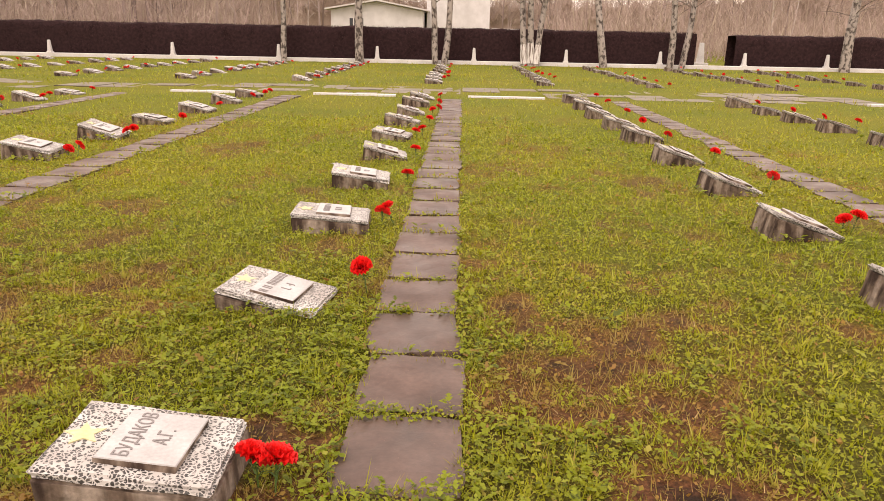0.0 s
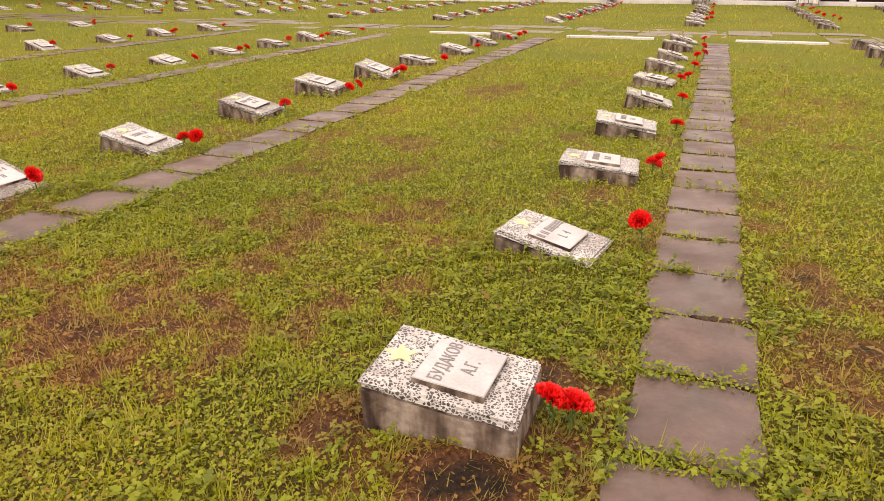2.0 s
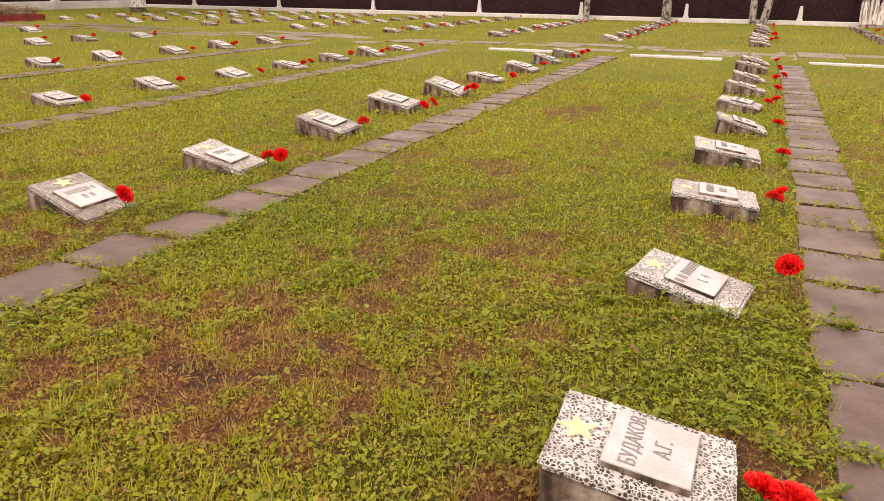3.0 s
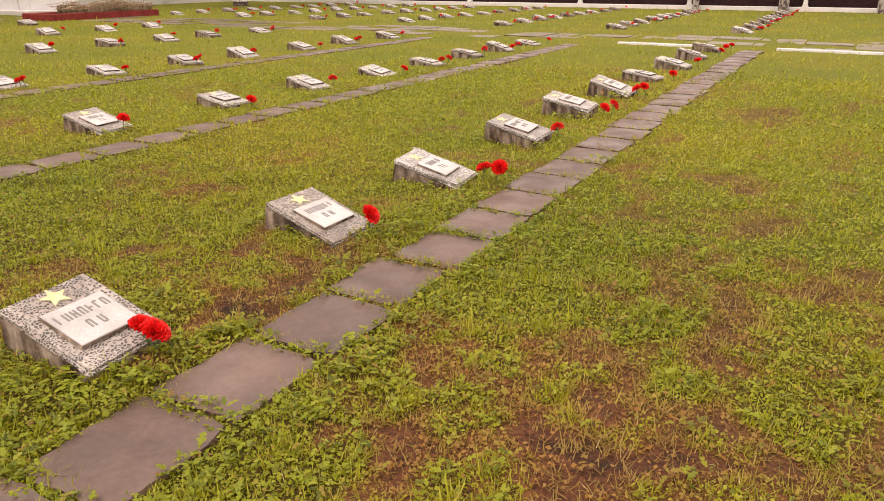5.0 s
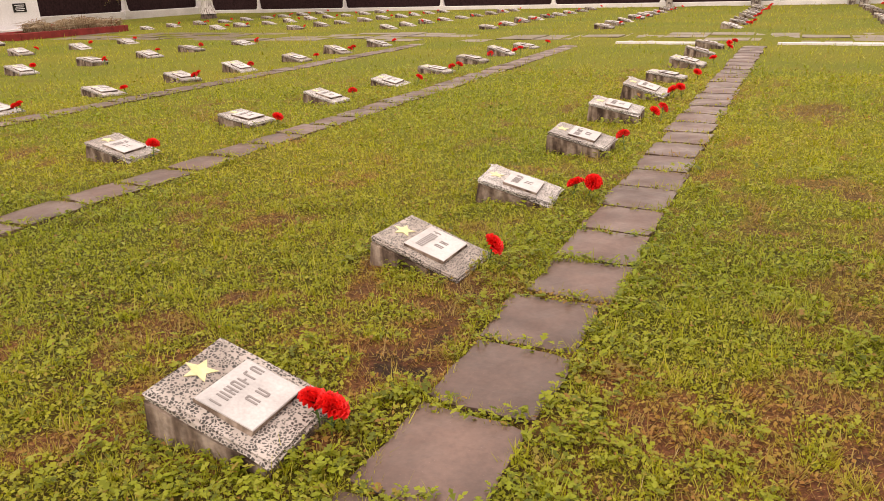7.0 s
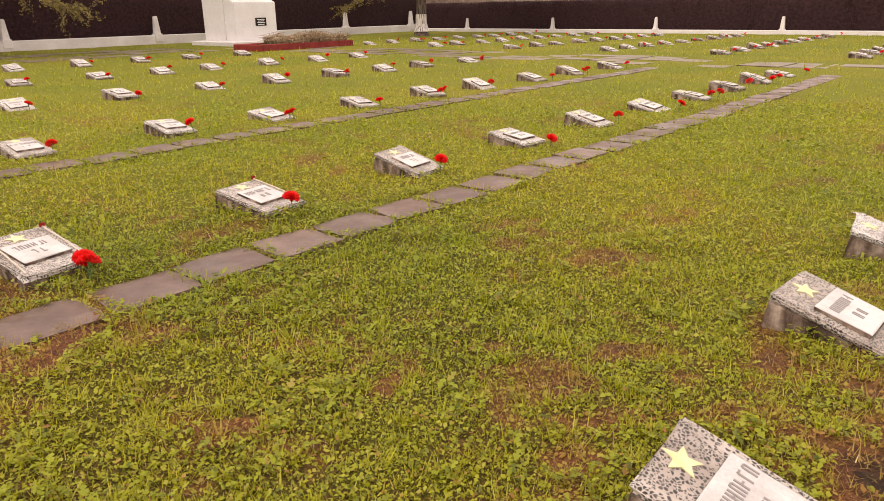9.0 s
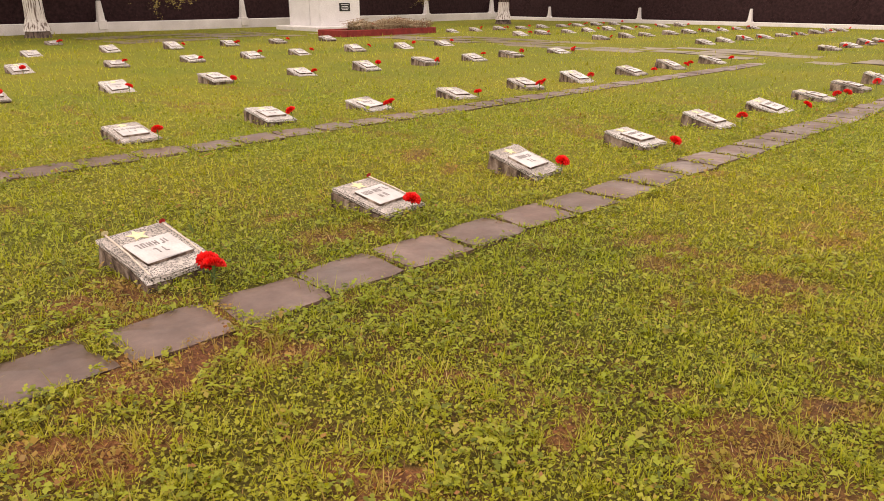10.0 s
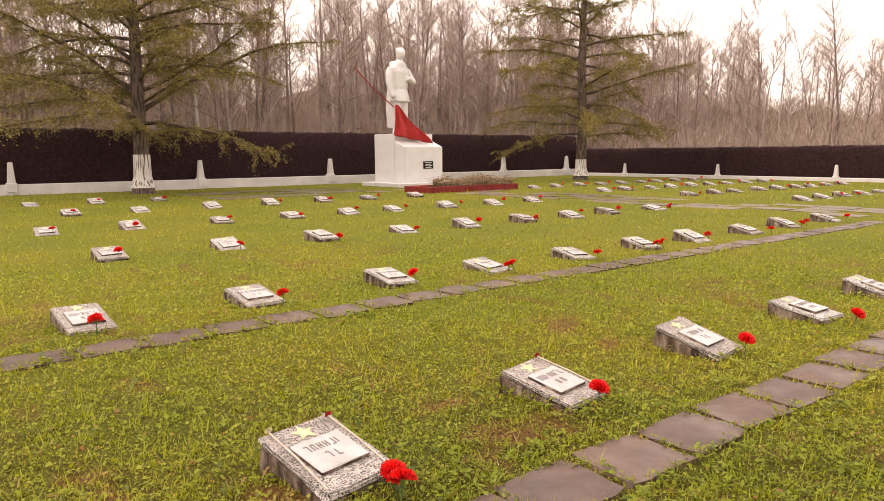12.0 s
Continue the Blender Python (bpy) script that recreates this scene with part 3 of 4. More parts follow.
for x, y, turn, tx, ty, row, q in STONES:
    z = r.uniform(-0.085, -0.03) - (0.035 if row not in "abyz" else 0.0)
    if (row, q) in SPECIAL:
        x, y, turn, tx, ty, z = SPECIAL[(row, q)]
    meshes = first_name if (row, q) == ("a", 0) else KINDS[1] if (row, q) == ("b", 0) else KINDS[5] if (row, q) in WEATHERED else KINDS[r.randrange(5)]
    gravestone(meshes, pose(x, y, z, tx, ty, turn), LABEL, r.uniform(-3, 3))
    PLACED.append((x, y, turn))

# ---- carnations ----


def bloom_mesh(seed, radius):
    """A full ruffled carnation head of many crinkled petals."""
    r = random.Random(seed)
    bm = bmesh.new()
    heart = bm.verts.new((0, 0, 0))
    for ring, (count, tilt, reach) in enumerate(((9, 8, 1.0), (9, 30, 0.95), (8, 52, 0.85), (6, 72, 0.72))):
        for q in range(count):
            a = 2 * math.pi * (q + 0.5 * ring) / count + r.uniform(-0.15, 0.15)
            m = Matrix.Rotation(a, 4, "Z") @ Matrix.Rotation(-radians(tilt + r.uniform(-8, 8)), 4, "Y")
            k = 6
            mid = [bm.verts.new(m @ Vector((0.6 * radius * reach, (i / k - 0.5) * 0.75 * radius, 0.06 * radius * (-1) ** i))) for i in range(k + 1)]
            rim = [bm.verts.new(m @ Vector((radius * reach * (1 - 0.12 * abs(i / k - 0.5) + r.uniform(-0.06, 0.06)), (i / k - 0.5) * 1.0 * radius, 0.13 * radius * (-1) ** i))) for i in range(k + 1)]
            for i in range(k):
                bm.faces.new((heart, mid[i + 1], mid[i]))
                bm.faces.new((mid[i], mid[i + 1], rim[i + 1], rim[i]))
    me = bpy.data.meshes.new("bloom")
    bm.to_mesh(me)
    bm.free()
    return me


BLOOMS = [bloom_mesh(q, 0.060) for q in range(3)]


def stem_mesh(h):
    s = Sticks(5)
    s.run([(0, 0, -0.03), (0.004, 0.003, h * 0.5), (0, 0, h)], 0.003, 0.003)
    s.run([(0, 0, h - 0.03), (0, 0, h - 0.01), (0, 0, h + 0.012)], 0.005, 0.012)
    for q in range(4):
        a = q * 2.4
        z = h * (0.2 + 0.18 * q)
        s.run([(0, 0, z), (0.02 * math.cos(a), 0.02 * math.sin(a), z + 0.025), (0.05 * math.cos(a), 0.05 * math.sin(a), z + 0.03)], 0.003, 0.0006)
    return s.mesh("stem")


STEMS = [stem_mesh(h) for h in (0.10, 0.13, 0.16)]


def carnation(x, y, count, lean, turn, seed, steady=False):
    r = random.Random(seed)
    fl = thing("carnation", "two red artificial carnations stuck in the grass" if count == 2 else "red artificial carnation stuck in the grass", "flower", "carnations by the graves", at=pose(x, y, 0))
    for q in range(count):
        k = r.randrange(3) if count == 1 else (0, 1)[q]
        h = (0.10, 0.13, 0.16)[k]
        if steady:
            k, h = 0, 0.10
        m = pose((q - 0.5) * 0.062, (q - 0.5) * -0.02, 0.02, 4, 3 if q else -3, 90 * q) if steady else pose((q - (count - 1) / 2) * 0.085, (q - (count - 1) / 2) * 0.03, 0, lean + r.uniform(-12, 12), r.uniform(-10, 24), turn + 110 * q)
        st = part("stem", STEMS[k], STEM, fl)
        st.matrix_basis = m
        bl = part("bloom", BLOOMS[r.randrange(3)], RED, fl, "bright red ruffled petals")
        bl.matrix_basis = m @ pose(0, 0, h, r.uniform(-25, 25), r.uniform(-5, 35), 0)
    return fl


r = random.Random(21)
for (x, y, turn), (_, _, _, _, _, row, q) in zip(PLACED, STONES):
    if row in ("g", "h") and r.random() < 0.4 or row.endswith("back") and r.random() < 0.3:
        continue
    dx, dy, count = 0.40 + r.uniform(-0.04, 0.06), 0.03 + r.uniform(-0.1, 0.1), 2 if r.random() < 0.25 else 1
    if (row, q) == ("a", 0):
        dx, dy, count = 0.345, 0.0, 2
    if (row, q) == ("a", 1):
        dx, dy, count = 0.44, 0.16, 1
    if (row, q) in (("b", 0), ("c", 0)):
        dx, dy, count = 0.29, 0.07, 2
    if (row, q) == ("c", 0):
        dx, dy = 0.41, 0.11
    if (row, q) in (("b", 1), ("c", 1)):
        dx, dy, count = 0.31, 0.05, 1
    carnation(x + dx, y + dy, count, r.uniform(-10, 10), r.uniform(0, 360), r.randrange(10 ** 6), count == 2 and q == 0)

# ---- withered flowers laid on two stones ----


def withered_flower(stone_pose, y, turn, length, red):
    s = Sticks(5)
    s.run([(-0.5 * length, 0, 0), (0, 0.004, 0.003), (0.5 * length, 0, 0)], 0.0055, 0.005)
    fl = thing("withered_flower", "withered carnation with a pale bare stem on the stone", "flower", at=stone_pose @ face_pose(0.0, y, 0.022) @ pose(0, 0, 0, 0, 0, turn))
    part("stem", s.mesh("stem"), STALK, fl)
    head = part("bud", bloom_mesh(5, 0.019), FLAGRED if red else STAR, fl)
    head.matrix_basis = pose(-0.5 * length, 0, 0.006, 0, -60, 0)


C1, C2 = pose(-8.29, 1.36, -0.05, 0, 3, 7), pose(-8.36, 2.94, -0.065, 0, 3, 10)
withered_flower(C1, -0.165, -4, 0.50, False)
withered_flower(C1, 0.165, -3, 0.46, True)
withered_flower(C2, 0.165, -2, 0.48, True)

# ---- monument ----
PED = (-31.6, 18.7)
ped = thing("pedestal", "white painted stepped monument pedestal with a black plaque", "pedestal", at=pose(PED[0], PED[1], 0))
bm = box(-2.4, -0.75, 0, 2.2, -0.1, 2.38, 0.03, 2)
part("rear_block", bm, STATUE_WHITE, ped)
bm = box(-0.75, 0.0, 0, 2.2, -0.1, 1.78, 0.03, 2)
for v in bm.verts:
    if v.co.z > 1 and v.co.x < -0.4:
        v.co.z += 0.25
part("front_block", bm, STATUE_WHITE, ped)
part("step", box(-2.7, 0.45, -0.55, 2.6, -0.1, 0.16, 0.02), WHITEWASH, ped)
plq = part("plaque", box(0.002, 0.03, 1.05, 1.62, 0.78, 1.12, 0.005), PLAQUE, ped, "black granite plaque")
bm = bmesh.new()
for q in range(4):
    bmesh.ops.create_cube(bm, size=1.0, matrix=Matrix.Translation((0.032, 1.335, 1.05 - 0.07 * q)) @ Matrix.Diagonal((0.004, 0.42 - 0.08 * (q % 2), 0.025, 1)))
part("lettering", bm, STATUE_WHITE, plq, "pale lines of lettering")


def ring_body(rings, seg=20):
    """A lofted body from rings (x, y, z, rx, ry, ripple)."""
    bm = bmesh.new()
    rows = []
    for x, y, z, rx, ry, rip in rings:
        rows.append([bm.verts.new((x + rx * math.cos(2 * math.pi * i / seg) * (1 + rip * math.cos(7 * 2 * math.pi * i / seg)), y + ry * math.sin(2 * math.pi * i / seg) * (1 + rip * math.cos(7 * 2 * math.pi * i / seg)), z)) for i in range(seg)])
    for a, b in zip(rows, rows[1:]):
        for i in range(seg):
            bm.faces.new((a[i], a[(i + 1) % seg], b[(i + 1) % seg], b[i]))
    bm.faces.new(rows[0][::-1])
    bm.faces.new(rows[-1])
    return bm


def limb(bm, points, radii, seg=12):
    prev = None
    for (p, rad) in zip(points, radii):
        ring = [bm.verts.new((p[0] + rad * math.cos(2 * math.pi * i / seg), p[1] + rad * math.sin(2 * math.pi * i / seg) * 0.95, p[2] + 0.35 * rad * math.sin(4 * math.pi * i / seg) * 0.2)) for i in range(seg)]
        if prev:
            for i in range(seg):
                bm.faces.new((prev[i], prev[(i + 1) % seg], ring[(i + 1) % seg], ring[i]))
        else:
            bm.faces.new(ring[::-1])
        prev = ring
    bm.faces.new(prev)


# standing figure in a cape, facing +x
fig = ring_body([(0, 0, 1.28, 0.33, 0.40, 0.06), (0, 0, 1.5, 0.30, 0.38, 0.04), (0, 0, 1.78, 0.24, 0.32, 0.01), (0, 0, 1.85, 0.26, 0.34, 0), (0, 0, 2.15, 0.26, 0.37, 0.01), (0, 0, 2.45, 0.26, 0.41, 0.01), (-0.02, 0, 2.62, 0.23, 0.38, 0.02), (-0.02, 0, 2.74, 0.24, 0.28, 0.04), (0, 0, 2.84, 0.20, 0.21, 0.03), (0.02, 0, 2.92, 0.11, 0.11, 0)])
other = [
    ([(0.08, -0.19, 0.0), (0.06, -0.19, 0.10), (0.0, -0.18, 0.2), (0.0, -0.18, 0.5), (0.03, -0.17, 0.8), (0.0, -0.16, 1.45)], (0.18, 0.17, 0.12, 0.14, 0.15, 0.20)),
    ([(0.16, 0.2, 0.0), (0.14, 0.2, 0.10), (0.07, 0.19, 0.2), (0.06, 0.18, 0.5), (0.06, 0.17, 0.8), (0.0, 0.16, 1.45)], (0.18, 0.17, 0.12, 0.14, 0.15, 0.20)),
    ([(0.14, -0.46, 1.42), (0.12, -0.46, 1.52), (0.08, -0.47, 1.62), (0.0, -0.48, 2.0), (-0.02, -0.45, 2.35), (-0.02, -0.36, 2.62)], (0.07, 0.10, 0.10, 0.13, 0.14, 0.14)),
    ([(-0.02, 0.36, 2.62), (0.02, 0.50, 2.36), (0.12, 0.58, 2.12), (0.14, 0.58, 2.02)], (0.14, 0.14, 0.13, 0.11)),
    ([(0.04, 0, 2.84), (0.06, 0, 2.94), (0.09, 0, 3.02), (0.10, 0, 3.1), (0.10, 0, 3.2), (0.07, 0, 3.3), (0.05, 0, 3.38), (0.05, 0, 3.41)], (0.10, 0.12, 0.15, 0.165, 0.175, 0.175, 0.12, 0.05)),
    ([(-0.24, -0.06, 0.25), (-0.24, -0.08, 0.9), (-0.22, -0.06, 1.6), (-0.16, 0, 2.3), (-0.12, 0, 2.68)], (0.22, 0.25, 0.25, 0.24, 0.22)),
]
for pts, rad in other:
    limb(fig, pts, rad)
# forearm across the chest and the hood roll
for a, b, ra, rb in (((0.14, 0.58, 2.08), (0.30, 0.12, 2.2), 0.12, 0.09), ((-0.16, -0.22, 2.76), (-0.16, 0.22, 2.76), 0.13, 0.13), ((0.1, 0.1, 3.08), (0.28, 0.0, 3.1), 0.05, 0.03)):
    mid = (Vector(a) + Vector(b)) / 2
    turn = (Vector(b) - Vector(a)).to_track_quat("Z", "Y").to_matrix().to_4x4()
    bmesh.ops.create_cone(fig, cap_ends=True, segments=12, radius1=ra, radius2=rb, depth=(Vector(b) - Vector(a)).length, matrix=Matrix.Translation(mid) @ turn)
bmesh.ops.recalc_face_normals(fig, faces=fig.faces[:])
statue = part("statue", fig, STATUE_WHITE)
tagged(statue, "white painted statue of a standing figure on a pedestal", "statue")
statue.matrix_basis = pose(PED[0] - 1.45, PED[1] + 0.80, 2.375, 0, 0, 12) @ Matrix.Diagonal((1.30, 1.36, 1.15, 1))
md = statue.modifiers.new("fuse", "REMESH")
md.mode, md.voxel_size, md.use_smooth_shade = "VOXEL", 0.03, True
md = statue.modifiers.new("soften", "SMOOTH")
md.factor, md.iterations = 0.5, 3

flag = thing("flag", "lowered red flag with red pole draped over the pedestal", "flag", at=pose(PED[0] - 1.12, PED[1] + 0.12, 2.37))
s = Sticks(8)
s.run([(0.12, 0.05, 1.2), (-0.1, -0.9, 2.0), (-0.3, -1.75, 2.9)], 0.024, 0.018)
part("pole", s.mesh("pole"), FLAGRED, flag)
bm = bmesh.new()
n1, n2 = 26, 20
grid = []
for i in range(n1):
    u = i / (n1 - 1)
    line = []
    for j in range(n2):
        v = j / (n2 - 1)
        spread = 0.16 + 0.95 * u ** 0.8
        yy = 0.12 + 1.05 * u ** 1.4 * v + (v - 0.5) * spread * 0.9
        zz = 1.3 * (1 - u) ** 0.85 * (1 - 0.25 * v * u) + (-0.36 * v - 0.08) * u ** 2
        xx = 0.25 + 0.50 * u + 0.11 * (0.3 + u) * math.sin(17 * v + 3 * u) + 0.05 * u * math.sin(41 * v + 5 * u) + 0.06 * math.sin(9 * u) * v
        line.append(bm.verts.new((xx, yy, zz)))
    grid.append(line)
for i in range(n1 - 1):
    for j in range(n2 - 1):
        bm.faces.new((grid[i][j], grid[i + 1][j], grid[i + 1][j + 1], grid[i][j + 1])).smooth = True
cloth = part("cloth", bm, FLAGRED, flag, "folded red cloth")
md = cloth.modifiers.new("thickness", "SOLIDIFY")
md.thickness = 0.015

bed = thing("flower_bed", "red-edged bed heaped with dry stems and wreaths", "flower bed", at=pose(-26.6, 16.2, 0))
part("edging", box(-1.6, 0, 0, 0.18, -0.1, 0.22, 0.02), REDPAINT, bed)
part("edging", box(-1.6, 0, 4.5, 4.68, -0.1, 0.22, 0.02), REDPAINT, bed)
part("edging", box(-0.18, 0.003, 0.183, 4.497, -0.1, 0.22, 0.02), REDPAINT, bed)
part("edging", box(-1.6, -1.42, 0.183, 4.497, -0.1, 0.22, 0.02), REDPAINT, bed)
part("soil", box(-1.41, -0.19, 0.19, 4.49, -0.1, 0.17), SOIL, bed)
s = Sticks(3)
r = random.Random(8)
for q in range(1500):
    x, y = r.uniform(-1.4, 0.0), r.uniform(1.2, 4.4)
    h = r.uniform(0.10, 0.30) * (1.0 + 0.6 * math.sin(2.3 * y) * math.sin(5.1 * y + 3 * x))
    s.run([(x, y, 0.2), (x + r.uniform(-0.1, 0.1), y + r.uniform(-0.15, 0.15), 0.2 + h), (x + r.uniform(-0.2, 0.3), y + r.uniform(-0.4, 0.4), 0.2 + h * r.uniform(0.6, 1.1))], 0.012, 0.006)
tagged(part("stem_heap", s.mesh("stem_heap"), DRY, bed, "heap of dry stems"), kind="stuff")

# ---- trees ----


def wander(p, d, length, n, bend, r, droop=0.0):
    pts = [np.array(p, float)]
    d = np.array(d, float)
    d /= np.linalg.norm(d)
    for q in range(n):
        d = d + np.array([r.gauss(0, bend), r.gauss(0, bend), r.gauss(0, bend) - droop])
        d /= np.linalg.norm(d)
        pts.append(pts[-1] + d * length / n)
    return pts


def larch(at, height, spread, trunk_r, seed, limed):
    r = random.Random(seed)
    tree = thing("larch_tree", "larch with limewashed trunk foot and yellow-green new needles", "tree", at=at)
    t = Sticks(12)
    pts = [(0.04 * math.sin(z * 0.7), 0.03 * math.cos(z), z) for z in np.linspace(-0.3, height, 14)]
    t.run(pts, trunk_r, 0.05)
    t.run([(0, 0, -0.2), (0, 0, 0.12), (0, 0, 0.6)], trunk_r * 1.75, trunk_r * 1.0)
    part("trunk", t.mesh("trunk"), LARCHBARK, tree)
    if limed:
        w = Sticks(14)
        w.run([(0, 0, 0.22), (0, 0, 0.42), (0, 0, 0.65)], trunk_r * 1.5, trunk_r * 1.06)
        w.run([(0, 0, 0.65), (0, 0, 1.0), (0, 0, limed)], trunk_r * 1.06, trunk_r * 0.99)
        part("limewash", w.mesh("limewash"), LIMED, tree, "flaking white limewash")
    b = Sticks(3)
    tips = []
    count = 66
    for q in range(count):
        z = 2.3 + (height - 2.8) * (q / count) ** 1.1
        a = q * 2.399 + r.uniform(-0.4, 0.4)
        ln = spread * (1 - 0.5 * (z / height)) * r.uniform(0.6, 1.1)
        rise = r.uniform(0.02, 0.60)
        line = wander((0, 0, z), (math.cos(a), math.sin(a), rise), ln, 8, 0.075, r, 0.045)
        for p in line:
            p[2] = max(p[2], 1.35 + 0.05 * abs(p[0]))
        b.run(line, 0.022 + 0.011 * ln, 0.006)
        for k in range(int(ln * 9)):
            u = r.uniform(0.12, 1.0)
            i = min(int(u * 8), 7)
            p = line[i] + (line[i + 1] - line[i]) * (u * 8 - i)
            sd = (line[i + 1] - line[i])
            sd = sd / np.linalg.norm(sd)
            sidev = np.array([-sd[1], sd[0], 0]) * r.choice((-1, 1))
            tw = wander(p, sd * 0.7 + sidev * r.uniform(0.2, 1.0) + np.array([0, 0, r.uniform(-0.5, 0.45)]), r.uniform(0.4, 1.4) * (1.15 - 0.5 * u), 4, 0.2, r, 0.10)
            b.run(tw, 0.009, 0.003)
            for w0, w1 in zip(tw, tw[1:]):
                for c in range(4):
                    tips.append(w0 + (w1 - w0) * r.random())
                if r.random() < 0.7:
                    fine = wander(w1, (w1 - w0) + np.array([r.gauss(0, 0.2), r.gauss(0, 0.2), -0.1]), r.uniform(0.15, 0.4), 2, 0.2, r, 0.1)
                    b.run(fine, 0.004, 0.002)
                    tips += [fine[1], fine[2], (fine[0] + fine[1]) / 2]
    part("branchwork", b.mesh("branchwork"), LARCHBARK, tree)
    g = np.random.default_rng(seed)
    tips = np.array(tips)
    tips = tips[g.random(len(tips)) < 0.85]
    k = len(tips) * 3
    base = np.repeat(tips, 3, axis=0) + g.normal(0, 0.05, (k, 3))
    d = g.normal(0, 1, (k, 3))
    d[:, 2] *= 0.6
    d *= (0.04 + 0.05 * g.random(k))[:, None] / np.linalg.norm(d, axis=1)[:, None]
    w = np.cross(d, g.normal(0, 1, (k, 3)))
    w *= 0.019 / (np.linalg.norm(w, axis=1)[:, None] + 1e-9)
    tri = np.stack([base - w, base + w, base + d], 1).reshape(-1, 3)
    part("crown", fast_mesh("crown", tri, k, 3), NEEDLE, tree, "sparse tufts of young needles")
    return tree


larch(pose(-34.6, 8.3, 0), 14.0, 8.6, 0.32, 31, 1.5)
larch(pose(-31.0, 30.0, 0, 0, 0, 70), 16.0, 6.2, 0.29, 32, 1.1)


def birch(at, stems, label, seed, limed=0.0):
    r = random.Random(seed)
    tree = thing("birch_tree", label, "tree", "birches along the hedge", at=at)
    for dx, lean, rad, h in stems:
        t = Sticks(9)
        line = wander((dx, 0, -0.2), (lean, 0.03, 1), h, 12, 0.035, r)
        t.run(line, rad, 0.03)
        trunk = part("trunk", t.mesh("trunk"), BIRCH, tree)
        if limed:
            w = Sticks(10)
            w.run([line[0] + (line[1] - line[0]) * u for u in (0.3, 0.9)] + [line[1] + (line[2] - line[1]) * limed], rad * 1.04, rad * 0.93)
            part("limewash", w.mesh("limewash"), LIMED, trunk, "white limewash")
        b = Sticks(3)
        for q in range(26):
            i = r.randrange(3, 12)
            a = r.uniform(0, 6.28)
            br = wander(line[i], (math.cos(a), math.sin(a), r.uniform(0.5, 1.2)), r.uniform(1.2, 2.6), 5, 0.12, r, 0.05)
            b.run(br, 0.03, 0.006)
            for k in range(8):
                p = br[r.randrange(1, 6)]
                b.run(wander(p, (r.gauss(0, 1), r.gauss(0, 1), r.uniform(-0.4, 0.6)), r.uniform(0.4, 1.1), 3, 0.2, r, 0.15), 0.008, 0.002)
        part("branchwork", b.mesh("branchwork"), GREYBARK, tree)
    return tree


BY = NORTH - 0.45
birch(pose(-8.7, BY, 0), [(0, 0.0, 0.15, 12)], "slim single-stemmed birch before the hedge", 41)
birch(pose(-5.0, BY, 0), [(0, -0.02, 0.22, 13)], "stout single-stemmed birch before the hedge", 42)
birch(pose(-1.1, BY, 0), [(-0.2, -0.1, 0.16, 12), (0.2, 0.1, 0.17, 12)], "twin-stemmed birch forking from the ground", 43)
birch(pose(3.3, BY, 0), [(-0.28, -0.02, 0.17, 12), (0.02, 0.0, 0.17, 13), (0.28, 0.03, 0.16, 12)], "triple-stemmed birch with limewashed feet", 44, 0.2)
birch(pose(6.8, BY, 0), [(0.1, -0.16, 0.2, 11)], "leaning grey birch before the hedge", 45)
birch(pose(10.3, BY, 0), [(-0.25, 0.0, 0.17, 12), (0.3, 0.08, 0.16, 12)], "pair of pale birch stems before the hedge", 46)
birch(pose(18.4, BY, 0), [(0, 0.03, 0.26, 11)], "old pale birch forking above the hedge", 47)

# ---- white building beyond the hedge ----
house = thing("white_building", "low white rendered building with a pale gable roof", "building", at=pose(-10.6, 60, 0))
bm = bmesh.new()
outline = ((0, -0.2), (7.4, -0.2), (7.4, 3.2), (3.7, 3.85), (0, 3.2))
front, back = [[bm.verts.new((x, y, z)) for x, z in outline] for y in (0.0, 7.0)]
bm.faces.new(front)
bm.faces.new(back[::-1])
for q in range(5):
    bm.faces.new((front[q], front[(q + 1) % 5], back[(q + 1) % 5], back[q]))
bmesh.ops.recalc_face_normals(bm, faces=bm.faces[:])
part("wall", bm, WHITEWASH, house)
for x0, x1, z0, z1 in ((-0.45, 3.7, 3.16, 3.88), (7.85, 3.7, 3.16, 3.88)):
    bm = box(0, 1, -0.45, 7.45, 0, 0.12)
    for v in bm.verts:
        u = v.co.x
        v.co.x, v.co.z = x0 + (x1 - x0) * u, v.co.z + z0 + (z1 - z0) * u
    bmesh.ops.recalc_face_normals(bm, faces=bm.faces[:])
    part("roof_slope", bm, ROOFING, house)
part("window", box(1.5, 2.6, -0.03, -0.004, 1.5, 2.55, 0.0), GLASS, house, "dark window")
part("drainpipe", box(1.78, 1.88, -0.16, -0.04, 0, 3.2, 0.02), ROOFING, house)
annex = thing("white_annex", "tall white rendered building behind the first one", "building", at=pose(-3.0, 62, 0))
part("wall", box(0, 5.2, 0, 6, -0.2, 6.4, 0.02), WHITEWASH, annex)
part("roof", box(-0.3, 5.5, -0.3, 6.3, 6.4, 6.6, 0.03), ROOFING, annex)
shed = thing("low_shed", "low grey shed roof behind the hedge", "shed", at=pose(2.6, 58, 0))
part("wall", box(0, 6.0, 0, 4, -0.2, 1.75, 0.02), GREYBARK, shed)
bm = box(-0.3, 6.6, -0.3, 4.3, 1.75, 1.95, 0.02)
for v in bm.verts:
    if 0.5 < v.co.x:
        v.co.z -= 0.12
part("roof", bm, ROOFING, shed)

# ---- woodland beyond the hedges ----


